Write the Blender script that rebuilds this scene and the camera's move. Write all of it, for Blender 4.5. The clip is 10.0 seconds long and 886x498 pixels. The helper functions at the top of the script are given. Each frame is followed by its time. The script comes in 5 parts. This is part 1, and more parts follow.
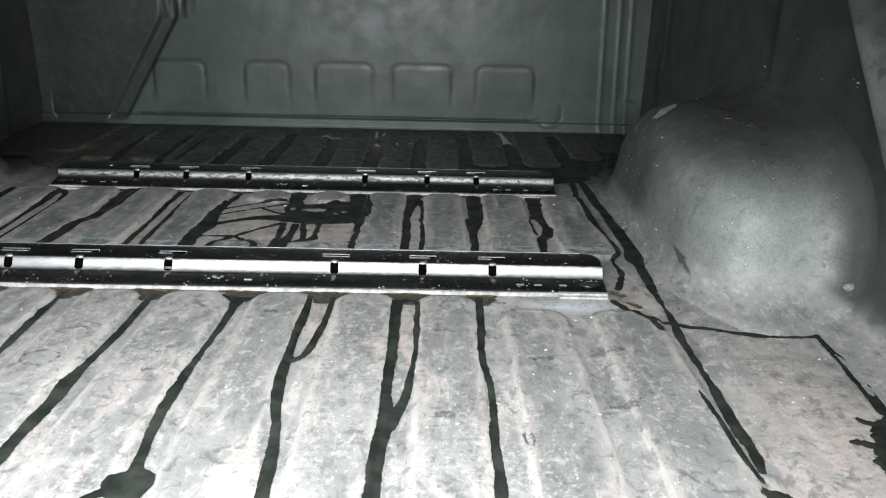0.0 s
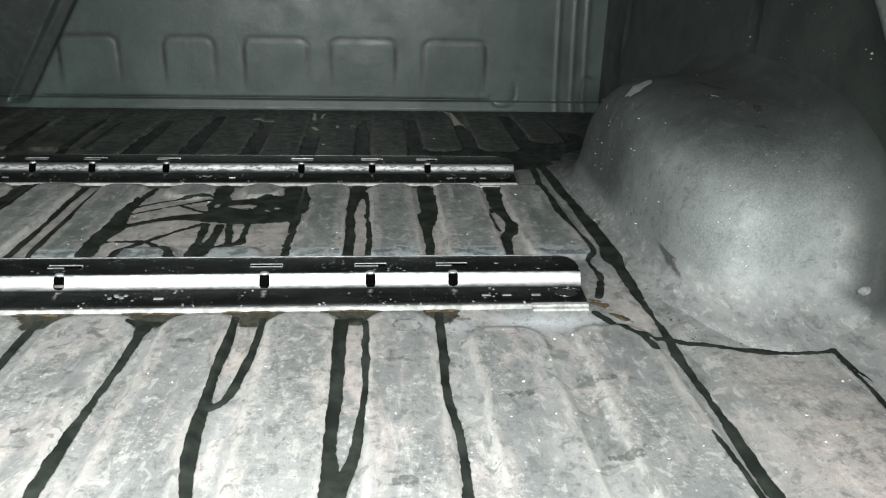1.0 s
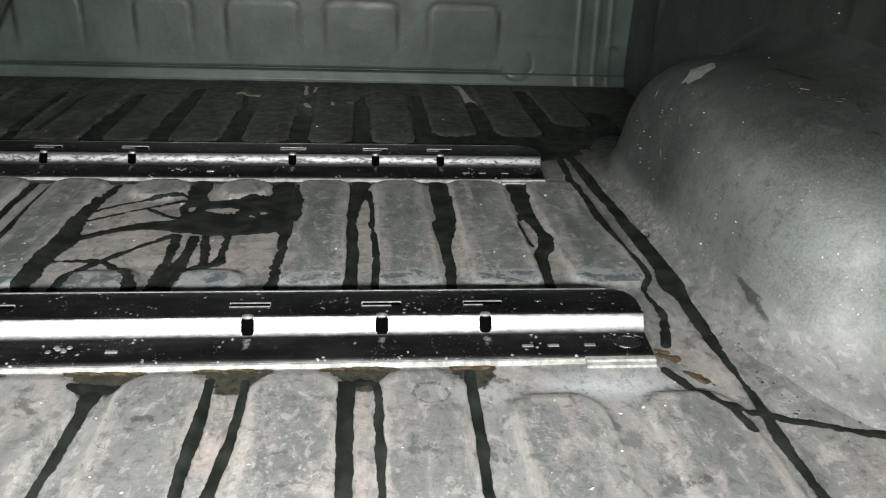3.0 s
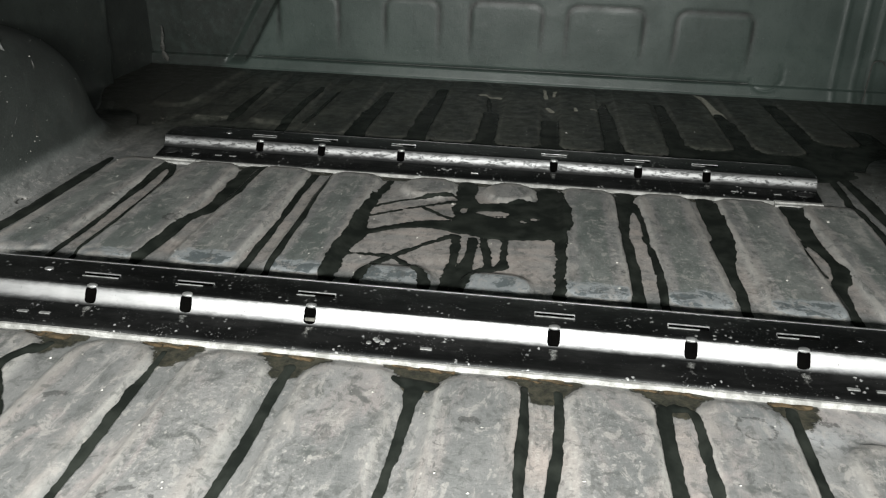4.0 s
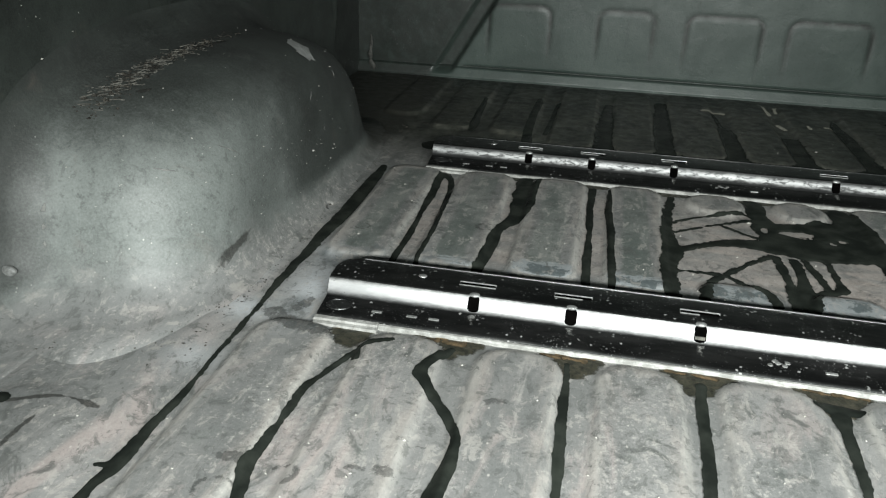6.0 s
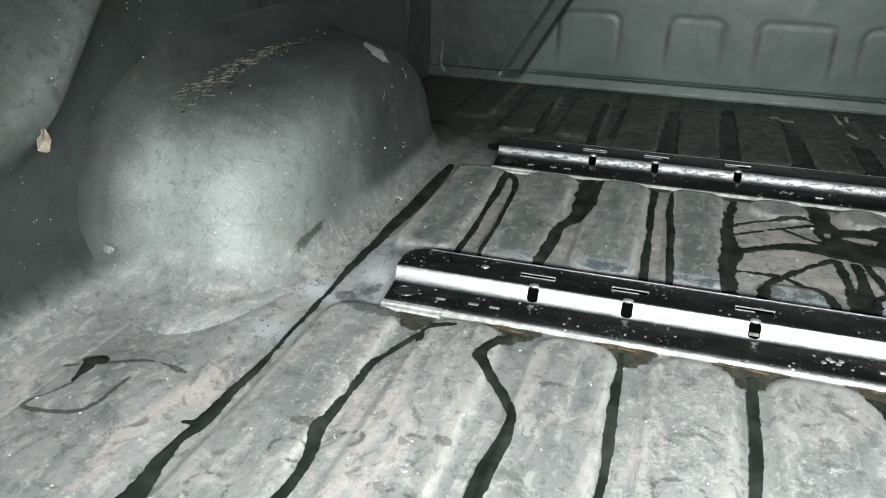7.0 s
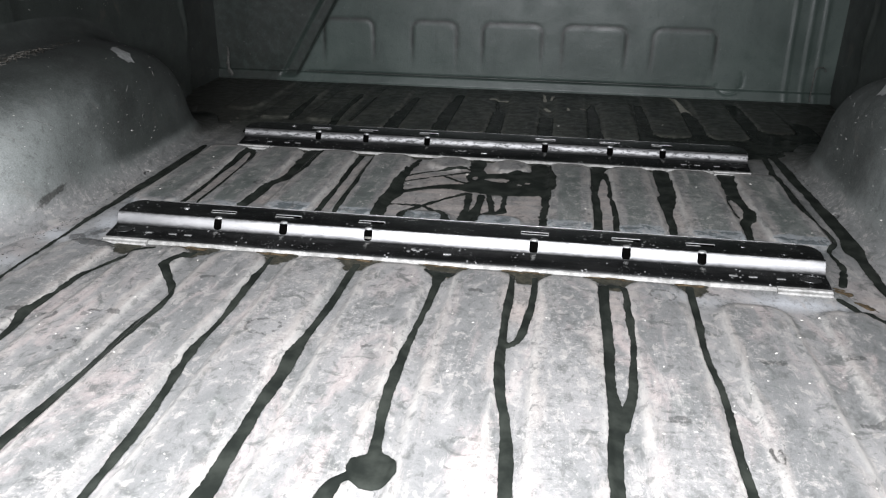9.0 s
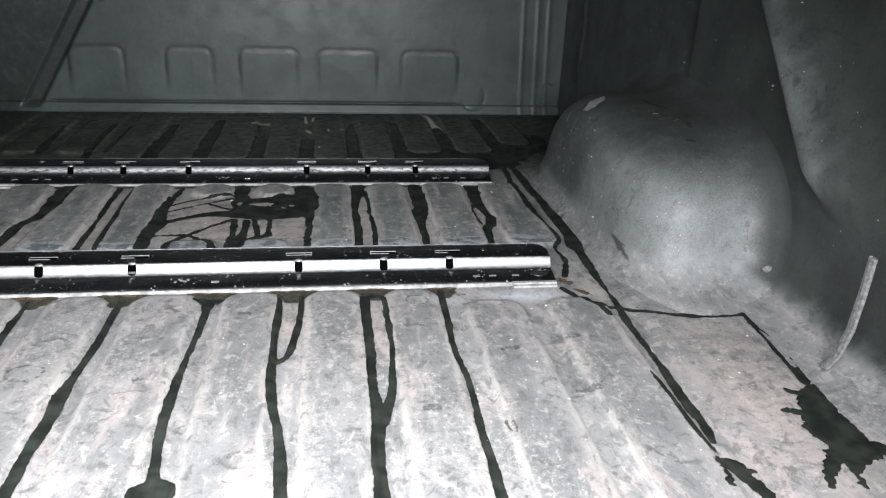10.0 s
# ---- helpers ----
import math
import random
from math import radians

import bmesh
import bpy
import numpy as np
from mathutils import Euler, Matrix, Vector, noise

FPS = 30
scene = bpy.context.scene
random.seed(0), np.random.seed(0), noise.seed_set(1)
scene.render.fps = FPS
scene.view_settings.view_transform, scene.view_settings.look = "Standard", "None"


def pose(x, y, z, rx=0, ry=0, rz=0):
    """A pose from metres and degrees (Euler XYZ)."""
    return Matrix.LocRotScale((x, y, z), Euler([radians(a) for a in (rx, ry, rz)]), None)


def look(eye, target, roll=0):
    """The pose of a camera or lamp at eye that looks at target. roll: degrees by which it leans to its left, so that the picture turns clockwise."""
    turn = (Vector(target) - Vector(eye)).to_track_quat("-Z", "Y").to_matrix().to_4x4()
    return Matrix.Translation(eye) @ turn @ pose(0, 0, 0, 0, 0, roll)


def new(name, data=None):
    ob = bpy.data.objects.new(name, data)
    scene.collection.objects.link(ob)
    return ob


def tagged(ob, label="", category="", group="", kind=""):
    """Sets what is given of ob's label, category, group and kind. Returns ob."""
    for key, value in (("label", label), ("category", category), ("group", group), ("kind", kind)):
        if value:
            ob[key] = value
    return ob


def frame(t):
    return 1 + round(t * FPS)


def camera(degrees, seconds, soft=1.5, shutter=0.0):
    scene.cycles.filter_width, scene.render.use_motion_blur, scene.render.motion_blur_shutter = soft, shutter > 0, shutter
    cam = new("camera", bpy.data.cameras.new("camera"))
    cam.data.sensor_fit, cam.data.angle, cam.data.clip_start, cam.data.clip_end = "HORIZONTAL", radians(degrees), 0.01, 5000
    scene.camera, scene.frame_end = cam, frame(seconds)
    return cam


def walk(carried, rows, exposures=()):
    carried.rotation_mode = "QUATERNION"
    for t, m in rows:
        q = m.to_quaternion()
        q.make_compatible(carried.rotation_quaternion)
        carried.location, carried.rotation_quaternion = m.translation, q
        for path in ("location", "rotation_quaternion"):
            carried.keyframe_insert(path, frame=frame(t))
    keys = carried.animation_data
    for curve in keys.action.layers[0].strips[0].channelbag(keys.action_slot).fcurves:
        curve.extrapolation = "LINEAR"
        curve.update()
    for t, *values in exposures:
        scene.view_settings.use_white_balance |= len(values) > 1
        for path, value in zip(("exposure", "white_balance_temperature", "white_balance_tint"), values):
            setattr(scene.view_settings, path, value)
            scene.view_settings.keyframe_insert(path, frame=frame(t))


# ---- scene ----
cam = camera(59.8, 10.0, 1.2)
PATH = [
    (0, (0.311, 0.023, 0.508), (0.339, 1.903, -0.176), 1.4),
    (0.2, (0.295, 0.067, 0.494), (0.33, 1.943, -0.2), 1.5),
    (0.5, (0.287, 0.139, 0.473), (0.363, 2.01, -0.231), 1.4),
    (1, (0.305, 0.23, 0.476), (0.475, 2.082, -0.258), 1.6),
    (1.5, (0.368, 0.321, 0.476), (0.598, 2.148, -0.306), 1.9),
    (2, (0.419, 0.402, 0.474), (0.673, 2.212, -0.337), 2.3),
    (2.2, (0.412, 0.427, 0.472), (0.66, 2.236, -0.343), 2.2),
    (3.3, (0.215, 0.501, 0.478), (0.342, 2.311, -0.364), 3.0),
    (3.5, (0.18, 0.505, 0.481), (0.197, 2.322, -0.353), 2.8),
    (4, (0.101, 0.501, 0.48), (-0.108, 2.298, -0.373), 1.8),
    (4.5, (-0.013, 0.487, 0.445), (-0.335, 2.267, -0.408), 1.2),
    (5, (-0.149, 0.487, 0.429), (-0.492, 2.267, -0.416), 1.4),
    (5.5, (-0.227, 0.463, 0.454), (-0.517, 2.253, -0.39), 2.4),
    (6, (-0.287, 0.428, 0.487), (-0.649, 2.204, -0.359), 1.9),
    (6.2, (-0.306, 0.422, 0.496), (-0.658, 2.197, -0.356), 2.5),
    (7.3, (-0.245, 0.346, 0.484), (-0.812, 2.078, -0.339), 1.1),
    (7.5, (-0.222, 0.324, 0.481), (-0.792, 2.058, -0.339), 1.1),
    (8, (-0.131, 0.241, 0.504), (-0.693, 1.979, -0.311), 1.0),
    (8.2, (-0.074, 0.203, 0.511), (-0.631, 1.946, -0.296), 1.4),
    (8.5, (0.028, 0.138, 0.525), (-0.52, 1.88, -0.291), 0.3),
    (8.8, (0.126, 0.085, 0.522), (-0.32, 1.867, -0.269), 0.3),
    (9, (0.165, 0.066, 0.532), (-0.102, 1.878, -0.27), 0.8),
    (9.2, (0.183, 0.048, 0.501), (0.097, 1.886, -0.283), 1.6),
    (9.5, (0.173, 0.033, 0.477), (0.274, 1.873, -0.301), 2.1),
    (9.7, (0.174, 0.009, 0.484), (0.334, 1.85, -0.279), 2.3),
    (10, (0.203, -0.022, 0.583), (0.487, 1.805, -0.178), 2.4),
]
EXPOSURES = [(0.0, -0.22, 6300, 11), (1.0, -0.06, 6350, 7), (1.5, -0.04, 6420, 6), (2.0, -0.02, 6600, 10), (4.0, -0.22, 6600, 9), (6.0, -0.2, 6460, 5), (7.5, 0.26, 6250, 6), (8.5, 0.0, 6250, 15), (9.5, -0.34, 6300, 16), (10.0, -0.18, 6250, 16)]
walk(cam, [(t, look(eye, target, roll)) for t, eye, target, roll in PATH], EXPOSURES)

# ---- light ----
world = bpy.data.worlds.new("world")
scene.world = world
world.use_nodes = True
world.node_tree.nodes["Background"].inputs[0].default_value = (0.75, 0.85, 1.0, 1)
world.node_tree.nodes["Background"].inputs[1].default_value = 0.013

# Unseen fixed bar, standing in for the torch that moves with the camera.
torch_stand_in = bpy.data.lights.new("torch_stand_in", "AREA")
torch_stand_in.shape, torch_stand_in.size, torch_stand_in.size_y = "RECTANGLE", 1.2, 0.07
torch_stand_in.energy, torch_stand_in.color = 28.5, (0.985, 1.0, 0.985)
torch_stand_in.spread = radians(120)
new("torch_stand_in", torch_stand_in).matrix_world = look((0.05, 0.05, 0.575), (0.0, 0.90, -0.06))


# ---- materials ----
class Nodes:
    """Short names for building one node material."""

    def __init__(self, name):
        self.mat = bpy.data.materials.new(name)
        self.mat.use_nodes = True
        self.tree = self.mat.node_tree
        self.bsdf = self.tree.nodes["Principled BSDF"]
        self.coord = self.node("ShaderNodeTexCoord").outputs["Object"]

    def node(self, kind, **props):
        n = self.tree.nodes.new(kind)
        for key, value in props.items():
            setattr(n, key, value)
        return n

    def link(self, a, b):
        self.tree.links.new(a, b)

    def put(self, socket, value):
        if isinstance(value, bpy.types.NodeSocket):
            self.link(value, socket)
        else:
            socket.default_value = value

    def scaled(self, sx, sy, sz):
        n = self.node("ShaderNodeMapping")
        n.inputs["Scale"].default_value = (sx, sy, sz)
        self.link(self.coord, n.inputs["Vector"])
        return n.outputs[0]

    def noise(self, scale, detail=4.0, rough=0.55, vector=None, warp=0.0):
        n = self.node("ShaderNodeTexNoise")
        n.inputs["Scale"].default_value, n.inputs["Detail"].default_value = scale, detail
        n.inputs["Roughness"].default_value, n.inputs["Distortion"].default_value = rough, warp
        self.link(vector or self.coord, n.inputs["Vector"])
        return n.outputs["Fac"]

    def voronoi(self, scale, vector=None, feature="F1"):
        n = self.node("ShaderNodeTexVoronoi", feature=feature)
        n.inputs["Scale"].default_value = scale
        self.link(vector or self.coord, n.inputs["Vector"])
        return n.outputs["Distance"]

    def ramp(self, fac, a, b, lo=0.0, hi=1.0):
        n = self.node("ShaderNodeMapRange", interpolation_type="SMOOTHSTEP")
        for key, value in (("From Min", a), ("From Max", b), ("To Min", lo), ("To Max", hi)):
            n.inputs[key].default_value = value
        self.link(fac, n.inputs["Value"])
        return n.outputs[0]

    def math(self, op, a, b=0.0):
        n = self.node("ShaderNodeMath", operation=op)
        self.put(n.inputs[0], a)
        self.put(n.inputs[1], b)
        return n.outputs[0]

    def mix(self, fac, a, b, blend="MIX"):
        n = self.node("ShaderNodeMix", data_type="RGBA", blend_type=blend)
        self.put(n.inputs[0], fac)
        self.put(n.inputs[6], (*a, 1) if isinstance(a, tuple) else a)
        self.put(n.inputs[7], (*b, 1) if isinstance(b, tuple) else b)
        return n.outputs[2]

    def axis(self, name):
        n = self.node("ShaderNodeSeparateXYZ")
        self.link(self.coord, n.inputs[0])
        return n.outputs[name]

    def bump(self, height, strength, distance):
        n = self.node("ShaderNodeBump")
        n.inputs["Strength"].default_value, n.inputs["Distance"].default_value = strength, distance
        self.link(height, n.inputs["Height"])
        self.link(n.outputs[0], self.bsdf.inputs["Normal"])

    def done(self, colour, roughness=0.5, metallic=0.0, specular=0.5):
        self.put(self.bsdf.inputs["Base Color"], (*colour, 1) if isinstance(colour, tuple) else colour)
        self.put(self.bsdf.inputs["Roughness"], roughness)
        self.put(self.bsdf.inputs["Metallic"], metallic)
        self.put(self.bsdf.inputs["Specular IOR Level"], specular)
        return self.mat


def floor_colour(n):
    """Worn grey primer on sheet steel: cloudy stains, pinkish dust, worn rib edges, chalky bloom and fine grit."""
    drawn = n.scaled(1.0, 0.38, 1.0)
    wear = n.node("ShaderNodeAttribute", attribute_name="wear").outputs["Fac"]
    chalk = n.node("ShaderNodeAttribute", attribute_name="chalk").outputs["Fac"]
    col = n.mix(n.ramp(n.noise(9, 7, 0.62, drawn, 0.6), 0.38, 0.62), (0.205, 0.21, 0.206), (0.30, 0.299, 0.292))
    near = n.ramp(n.axis("Y"), 1.42, 1.0, 0.18, 1.0)
    dust = n.ramp(n.noise(12, 8, 0.70, drawn, 0.9), 0.50, 0.66)
    col = n.mix(n.math("MULTIPLY", dust, n.math("MULTIPLY", near, 0.75)), col, (0.50, 0.43, 0.41))
    stain = n.ramp(n.noise(19, 7, 0.66, None, 1.4), 0.54, 0.65)
    col = n.mix(n.math("MULTIPLY", stain, 0.75), col, (0.10, 0.108, 0.102))
    damp = n.ramp(n.noise(5, 5, 0.6, None, 0.6), 0.50, 0.68)
    col = n.mix(n.math("MULTIPLY", damp, 0.35), col, (0.155, 0.163, 0.158))
    edge = n.math("MULTIPLY", wear, n.ramp(n.noise(34, 6, 0.7, n.scaled(1.0, 0.3, 1.0)), 0.34, 0.58))
    col = n.mix(n.math("MULTIPLY", edge, 0.72), col, (0.55, 0.535, 0.50))
    bloom = n.math("MULTIPLY", chalk, n.ramp(n.noise(24, 6, 0.65), 0.26, 0.52))
    col = n.mix(n.math("MULTIPLY", bloom, 1.0), col, (0.64, 0.665, 0.69))
    slate = n.node("ShaderNodeAttribute", attribute_name="slate").outputs["Fac"]
    col = n.mix(n.math("MULTIPLY", slate, n.ramp(n.noise(45, 6, 0.7), 0.30, 0.55, 0.25, 0.85)), col, (0.165, 0.184, 0.190))
    # Far floor turns dark olive: partly its dirt, partly painted light falloff.
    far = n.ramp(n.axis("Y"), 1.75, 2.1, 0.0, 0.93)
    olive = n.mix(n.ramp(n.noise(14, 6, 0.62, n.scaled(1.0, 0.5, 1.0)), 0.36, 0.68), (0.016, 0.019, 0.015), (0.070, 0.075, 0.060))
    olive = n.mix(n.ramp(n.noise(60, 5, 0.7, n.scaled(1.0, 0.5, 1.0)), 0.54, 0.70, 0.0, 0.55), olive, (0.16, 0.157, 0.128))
    blush = n.node("ShaderNodeAttribute", attribute_name="blush").outputs["Fac"]
    col = n.mix(n.math("MULTIPLY", blush, n.ramp(n.noise(26, 7, 0.7, n.scaled(0.35, 1.0, 1.0), 0.5), 0.36, 0.62, 0.15, 0.85)), col, (0.48, 0.42, 0.385))
    flank = n.node("ShaderNodeAttribute", attribute_name="flank").outputs["Fac"]
    col = n.mix(n.math("MULTIPLY", flank, n.ramp(n.noise(14, 6, 0.65), 0.2, 0.6, 0.35, 0.8)), col, (0.27, 0.275, 0.272))
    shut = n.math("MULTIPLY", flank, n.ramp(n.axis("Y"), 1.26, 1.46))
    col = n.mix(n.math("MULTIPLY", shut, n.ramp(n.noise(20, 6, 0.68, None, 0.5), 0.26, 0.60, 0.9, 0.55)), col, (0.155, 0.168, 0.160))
    crown = n.node("ShaderNodeAttribute", attribute_name="crown").outputs["Fac"]
    ragged = n.math("ADD", crown, n.math("MULTIPLY", n.math("SUBTRACT", n.noise(22, 7, 0.68, n.scaled(1.0, 0.5, 1.0), 0.6), 0.5), 1.1))
    col = n.mix(n.ramp(ragged, 0.45, 0.78, 0.0, 0.78), col, n.mix(n.ramp(n.noise(16, 6, 0.65, drawn, 0.5), 0.36, 0.64), (0.115, 0.140, 0.127), (0.255, 0.270, 0.253)))
    rim = n.node("ShaderNodeAttribute", attribute_name="rim").outputs["Fac"]
    col = n.mix(n.math("MULTIPLY", rim, n.ramp(n.noise(30, 7, 0.72, n.scaled(1.0, 0.22, 1.0), 0.5), 0.44, 0.60, 0.0, 0.62)), col, (0.44, 0.405, 0.375))
    milk = n.node("ShaderNodeAttribute", attribute_name="milk").outputs["Fac"]
    frayed = n.math("ADD", milk, n.math("MULTIPLY", n.math("SUBTRACT", n.noise(28, 7, 0.7, n.scaled(0.6, 1.0, 1.0), 0.8), 0.5), 1.6))
    col = n.mix(n.ramp(frayed, 0.42, 0.62, 0.0, 0.8), col, (0.37, 0.40, 0.415))
    col = n.mix(n.math("MULTIPLY", n.ramp(frayed, 0.66, 0.74), n.ramp(n.noise(30, 5, 0.66, None, 0.6), 0.49, 0.54, 0.0, 0.85)), col, (0.098, 0.122, 0.128))
    scuff = n.ramp(n.noise(80, 6, 0.78, n.scaled(1.0, 0.10, 1.0)), 0.60, 0.70)
    col = n.mix(n.math("MULTIPLY", scuff, 0.3), col, (0.58, 0.56, 0.52))
    smear = n.ramp(n.noise(26, 7, 0.68, n.scaled(1.0, 0.14, 1.0), 0.4), 0.58, 0.70)
    col = n.mix(n.math("MULTIPLY", smear, n.ramp(n.noise(90, 5, 0.7), 0.35, 0.6, 0.1, 0.7)), col, (0.54, 0.515, 0.49))
    patch = n.noise(52, 9, 0.74, n.scaled(1.0, 0.6, 1.0), 0.5)
    col = n.mix(n.ramp(patch, 0.545, 0.60, 0.0, 0.52), col, (0.50, 0.475, 0.445))
    col = n.mix(n.ramp(patch, 0.40, 0.455, 0.58, 0.0), col, (0.12, 0.126, 0.12))
    rough = n.ramp(n.noise(8, 5, 0.62, drawn, 0.5), 0.40, 0.62, 0.25, 1.0)
    mottle = n.math("ADD", n.math("MULTIPLY", n.math("SUBTRACT", n.noise(130, 6, 0.78), 0.5), rough), 0.5)
    fine = n.noise(300, 4, 0.8, n.scaled(1.0, 0.6, 1.0))
    col = n.mix(n.ramp(fine, 0.36, 0.47, 0.12, 0.0), col, (0.10, 0.102, 0.098))
    col = n.mix(n.ramp(fine, 0.54, 0.64, 0.0, 0.12), col, (0.58, 0.56, 0.53))
    pits = n.ramp(n.noise(85, 5, 0.7, None, 0.8), 0.635, 0.67)
    col = n.mix(n.math("MULTIPLY", pits, 0.55), col, (0.08, 0.083, 0.08))
    col = n.mix(n.ramp(mottle, 0.39, 0.46, 0.42, 0.0), col, (0.09, 0.092, 0.088))
    col = n.mix(n.ramp(mottle, 0.545, 0.61, 0.0, 0.44), col, (0.62, 0.60, 0.56))
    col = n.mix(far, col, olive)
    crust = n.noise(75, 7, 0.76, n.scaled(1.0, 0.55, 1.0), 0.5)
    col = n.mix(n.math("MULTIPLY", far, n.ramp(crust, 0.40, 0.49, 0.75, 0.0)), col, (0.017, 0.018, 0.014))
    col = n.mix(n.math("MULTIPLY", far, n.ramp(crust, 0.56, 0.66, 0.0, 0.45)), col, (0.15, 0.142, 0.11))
    lip = n.math("MULTIPLY", n.math("MULTIPLY", wear, far), n.ramp(n.noise(22, 6, 0.7), 0.46, 0.66, 0.0, 0.6))
    col = n.mix(lip, col, (0.22, 0.212, 0.18))
    # Darker over the last stretch before the bulkhead.
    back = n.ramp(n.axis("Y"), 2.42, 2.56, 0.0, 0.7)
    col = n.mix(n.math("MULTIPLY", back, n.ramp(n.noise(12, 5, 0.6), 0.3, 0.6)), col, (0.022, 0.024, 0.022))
    # Outer floor grows darker behind the arches.
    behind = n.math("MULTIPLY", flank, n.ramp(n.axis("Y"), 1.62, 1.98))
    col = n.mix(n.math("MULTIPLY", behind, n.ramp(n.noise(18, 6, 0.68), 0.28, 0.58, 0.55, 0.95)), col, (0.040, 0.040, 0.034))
    flecks = n.ramp(n.voronoi(95, n.scaled(1.0, 0.7, 1.0)), 0.16, 0.06)
    col = n.mix(n.math("MULTIPLY", flecks, n.ramp(n.noise(30, 4), 0.49, 0.62, 0.0, 0.6)), col, (0.66, 0.63, 0.59))
    return col


def floor_paint():
    n = Nodes("worn_floor_paint")
    col = floor_colour(n)
    n.bump(n.math("ADD", n.noise(260, 5, 0.75), n.math("MULTIPLY", n.noise(40, 5), 2.0)), 0.36, 0.0018)
    return n.done(col, n.ramp(n.noise(40, 4), 0.3, 0.7, 0.36, 0.60), 0.0, 0.5)


def panel_paint(name, dark, light, rough=(0.34, 0.5), dirt=0.4, grit=0.35, other=None, specular=0.55):
    """Thin grey-green body paint with dust, wipe marks and dull patches."""
    n = Nodes(name)
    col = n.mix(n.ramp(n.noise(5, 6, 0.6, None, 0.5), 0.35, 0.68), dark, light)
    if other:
        # Blend towards the other tone, which carries painted shade and light.
        shading_dirt = n.node("ShaderNodeAttribute", attribute_name="shading_dirt").outputs["Fac"]
        frayed = n.ramp(n.math("ADD", shading_dirt, n.math("MULTIPLY", n.math("SUBTRACT", n.noise(30, 5, 0.65), 0.5), 0.5)), 0.2, 0.8)
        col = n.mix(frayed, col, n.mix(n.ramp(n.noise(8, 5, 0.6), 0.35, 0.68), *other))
    runs = n.ramp(n.noise(26, 6, 0.7, n.scaled(1.0, 1.0, 0.25), 0.3), 0.55, 0.72)
    col = n.mix(n.math("MULTIPLY", runs, dirt), col, tuple(0.45 * c for c in dark))
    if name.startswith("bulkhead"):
        darkened = n.node("ShaderNodeAttribute", attribute_name="darkened").outputs["Fac"]
        col = n.mix(n.math("MULTIPLY", darkened, n.ramp(n.noise(40, 5, 0.7), 0.25, 0.6, 0.4, 0.95)), col, (0.016, 0.016, 0.014))
    plain = 0.25 if name.startswith("bulkhead") else 1.0
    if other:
        plain = n.math("SUBTRACT", 1.0, n.math("MULTIPLY", shading_dirt, 0.9 if name.startswith("arch") else 0.0))
        dust = n.node("ShaderNodeAttribute", attribute_name="dust").outputs["Fac"]
        blotch = n.noise(42, 8, 0.74, None, 0.6)
        col = n.mix(n.ramp(blotch, 0.38, 0.46, 0.5, 0.0), col, tuple(0.4 * c for c in dark))
        col = n.mix(n.math("MULTIPLY", n.ramp(blotch, 0.54, 0.64, 0.0, 0.32), plain), col, tuple(1.25 * c for c in light))
        rusty = n.ramp(n.noise(16, 5, 0.65, None, 0.8), 0.60, 0.74)
        col = n.mix(n.math("MULTIPLY", rusty, 0.3), col, (0.16, 0.125, 0.105))
    grain = n.noise(330, 3, 0.7)
    col = n.mix(n.math("MULTIPLY", n.ramp(grain, 0.32, 0.72, 0.0, grit), plain), col, tuple(min(1.0, 1.9 * c) for c in light))
    pepper = n.noise(150, 5, 0.8)
    col = n.mix(n.ramp(pepper, 0.34, 0.46, 0.4, 0.0), col, tuple(0.4 * c for c in dark))
    fleck = n.math("MULTIPLY", n.ramp(n.voronoi(90), 0.12, 0.05), n.ramp(n.noise(14, 3), 0.54, 0.64))
    col = n.mix(n.math("MULTIPLY", fleck, plain), col, (0.68, 0.67, 0.63))
    n.bump(n.math("ADD", n.noise(240, 3, 0.6), n.math("MULTIPLY", n.noise(18, 3), 3.0)), 0.22, 0.0016)
    matt = n.ramp(n.noise(15, 4), 0.3, 0.7, *rough)
    if other:
        col = n.mix(n.ramp(n.math("ADD", dust, n.math("MULTIPLY", n.math("SUBTRACT", n.noise(30, 6, 0.7), 0.5), 0.5)), 0.1, 0.75), col, floor_colour(n))
        covered = n.ramp(dust, 0.25, 0.85)
        matt = n.math("ADD", n.math("MULTIPLY", matt, n.math("SUBTRACT", 1.0, covered)), n.math("MULTIPLY", n.ramp(n.noise(40, 4), 0.3, 0.7, 0.36, 0.60), covered))
        specular = n.ramp(covered, 0.0, 1.0, specular, 0.5)
    return n.done(col, matt, 0.0, specular)


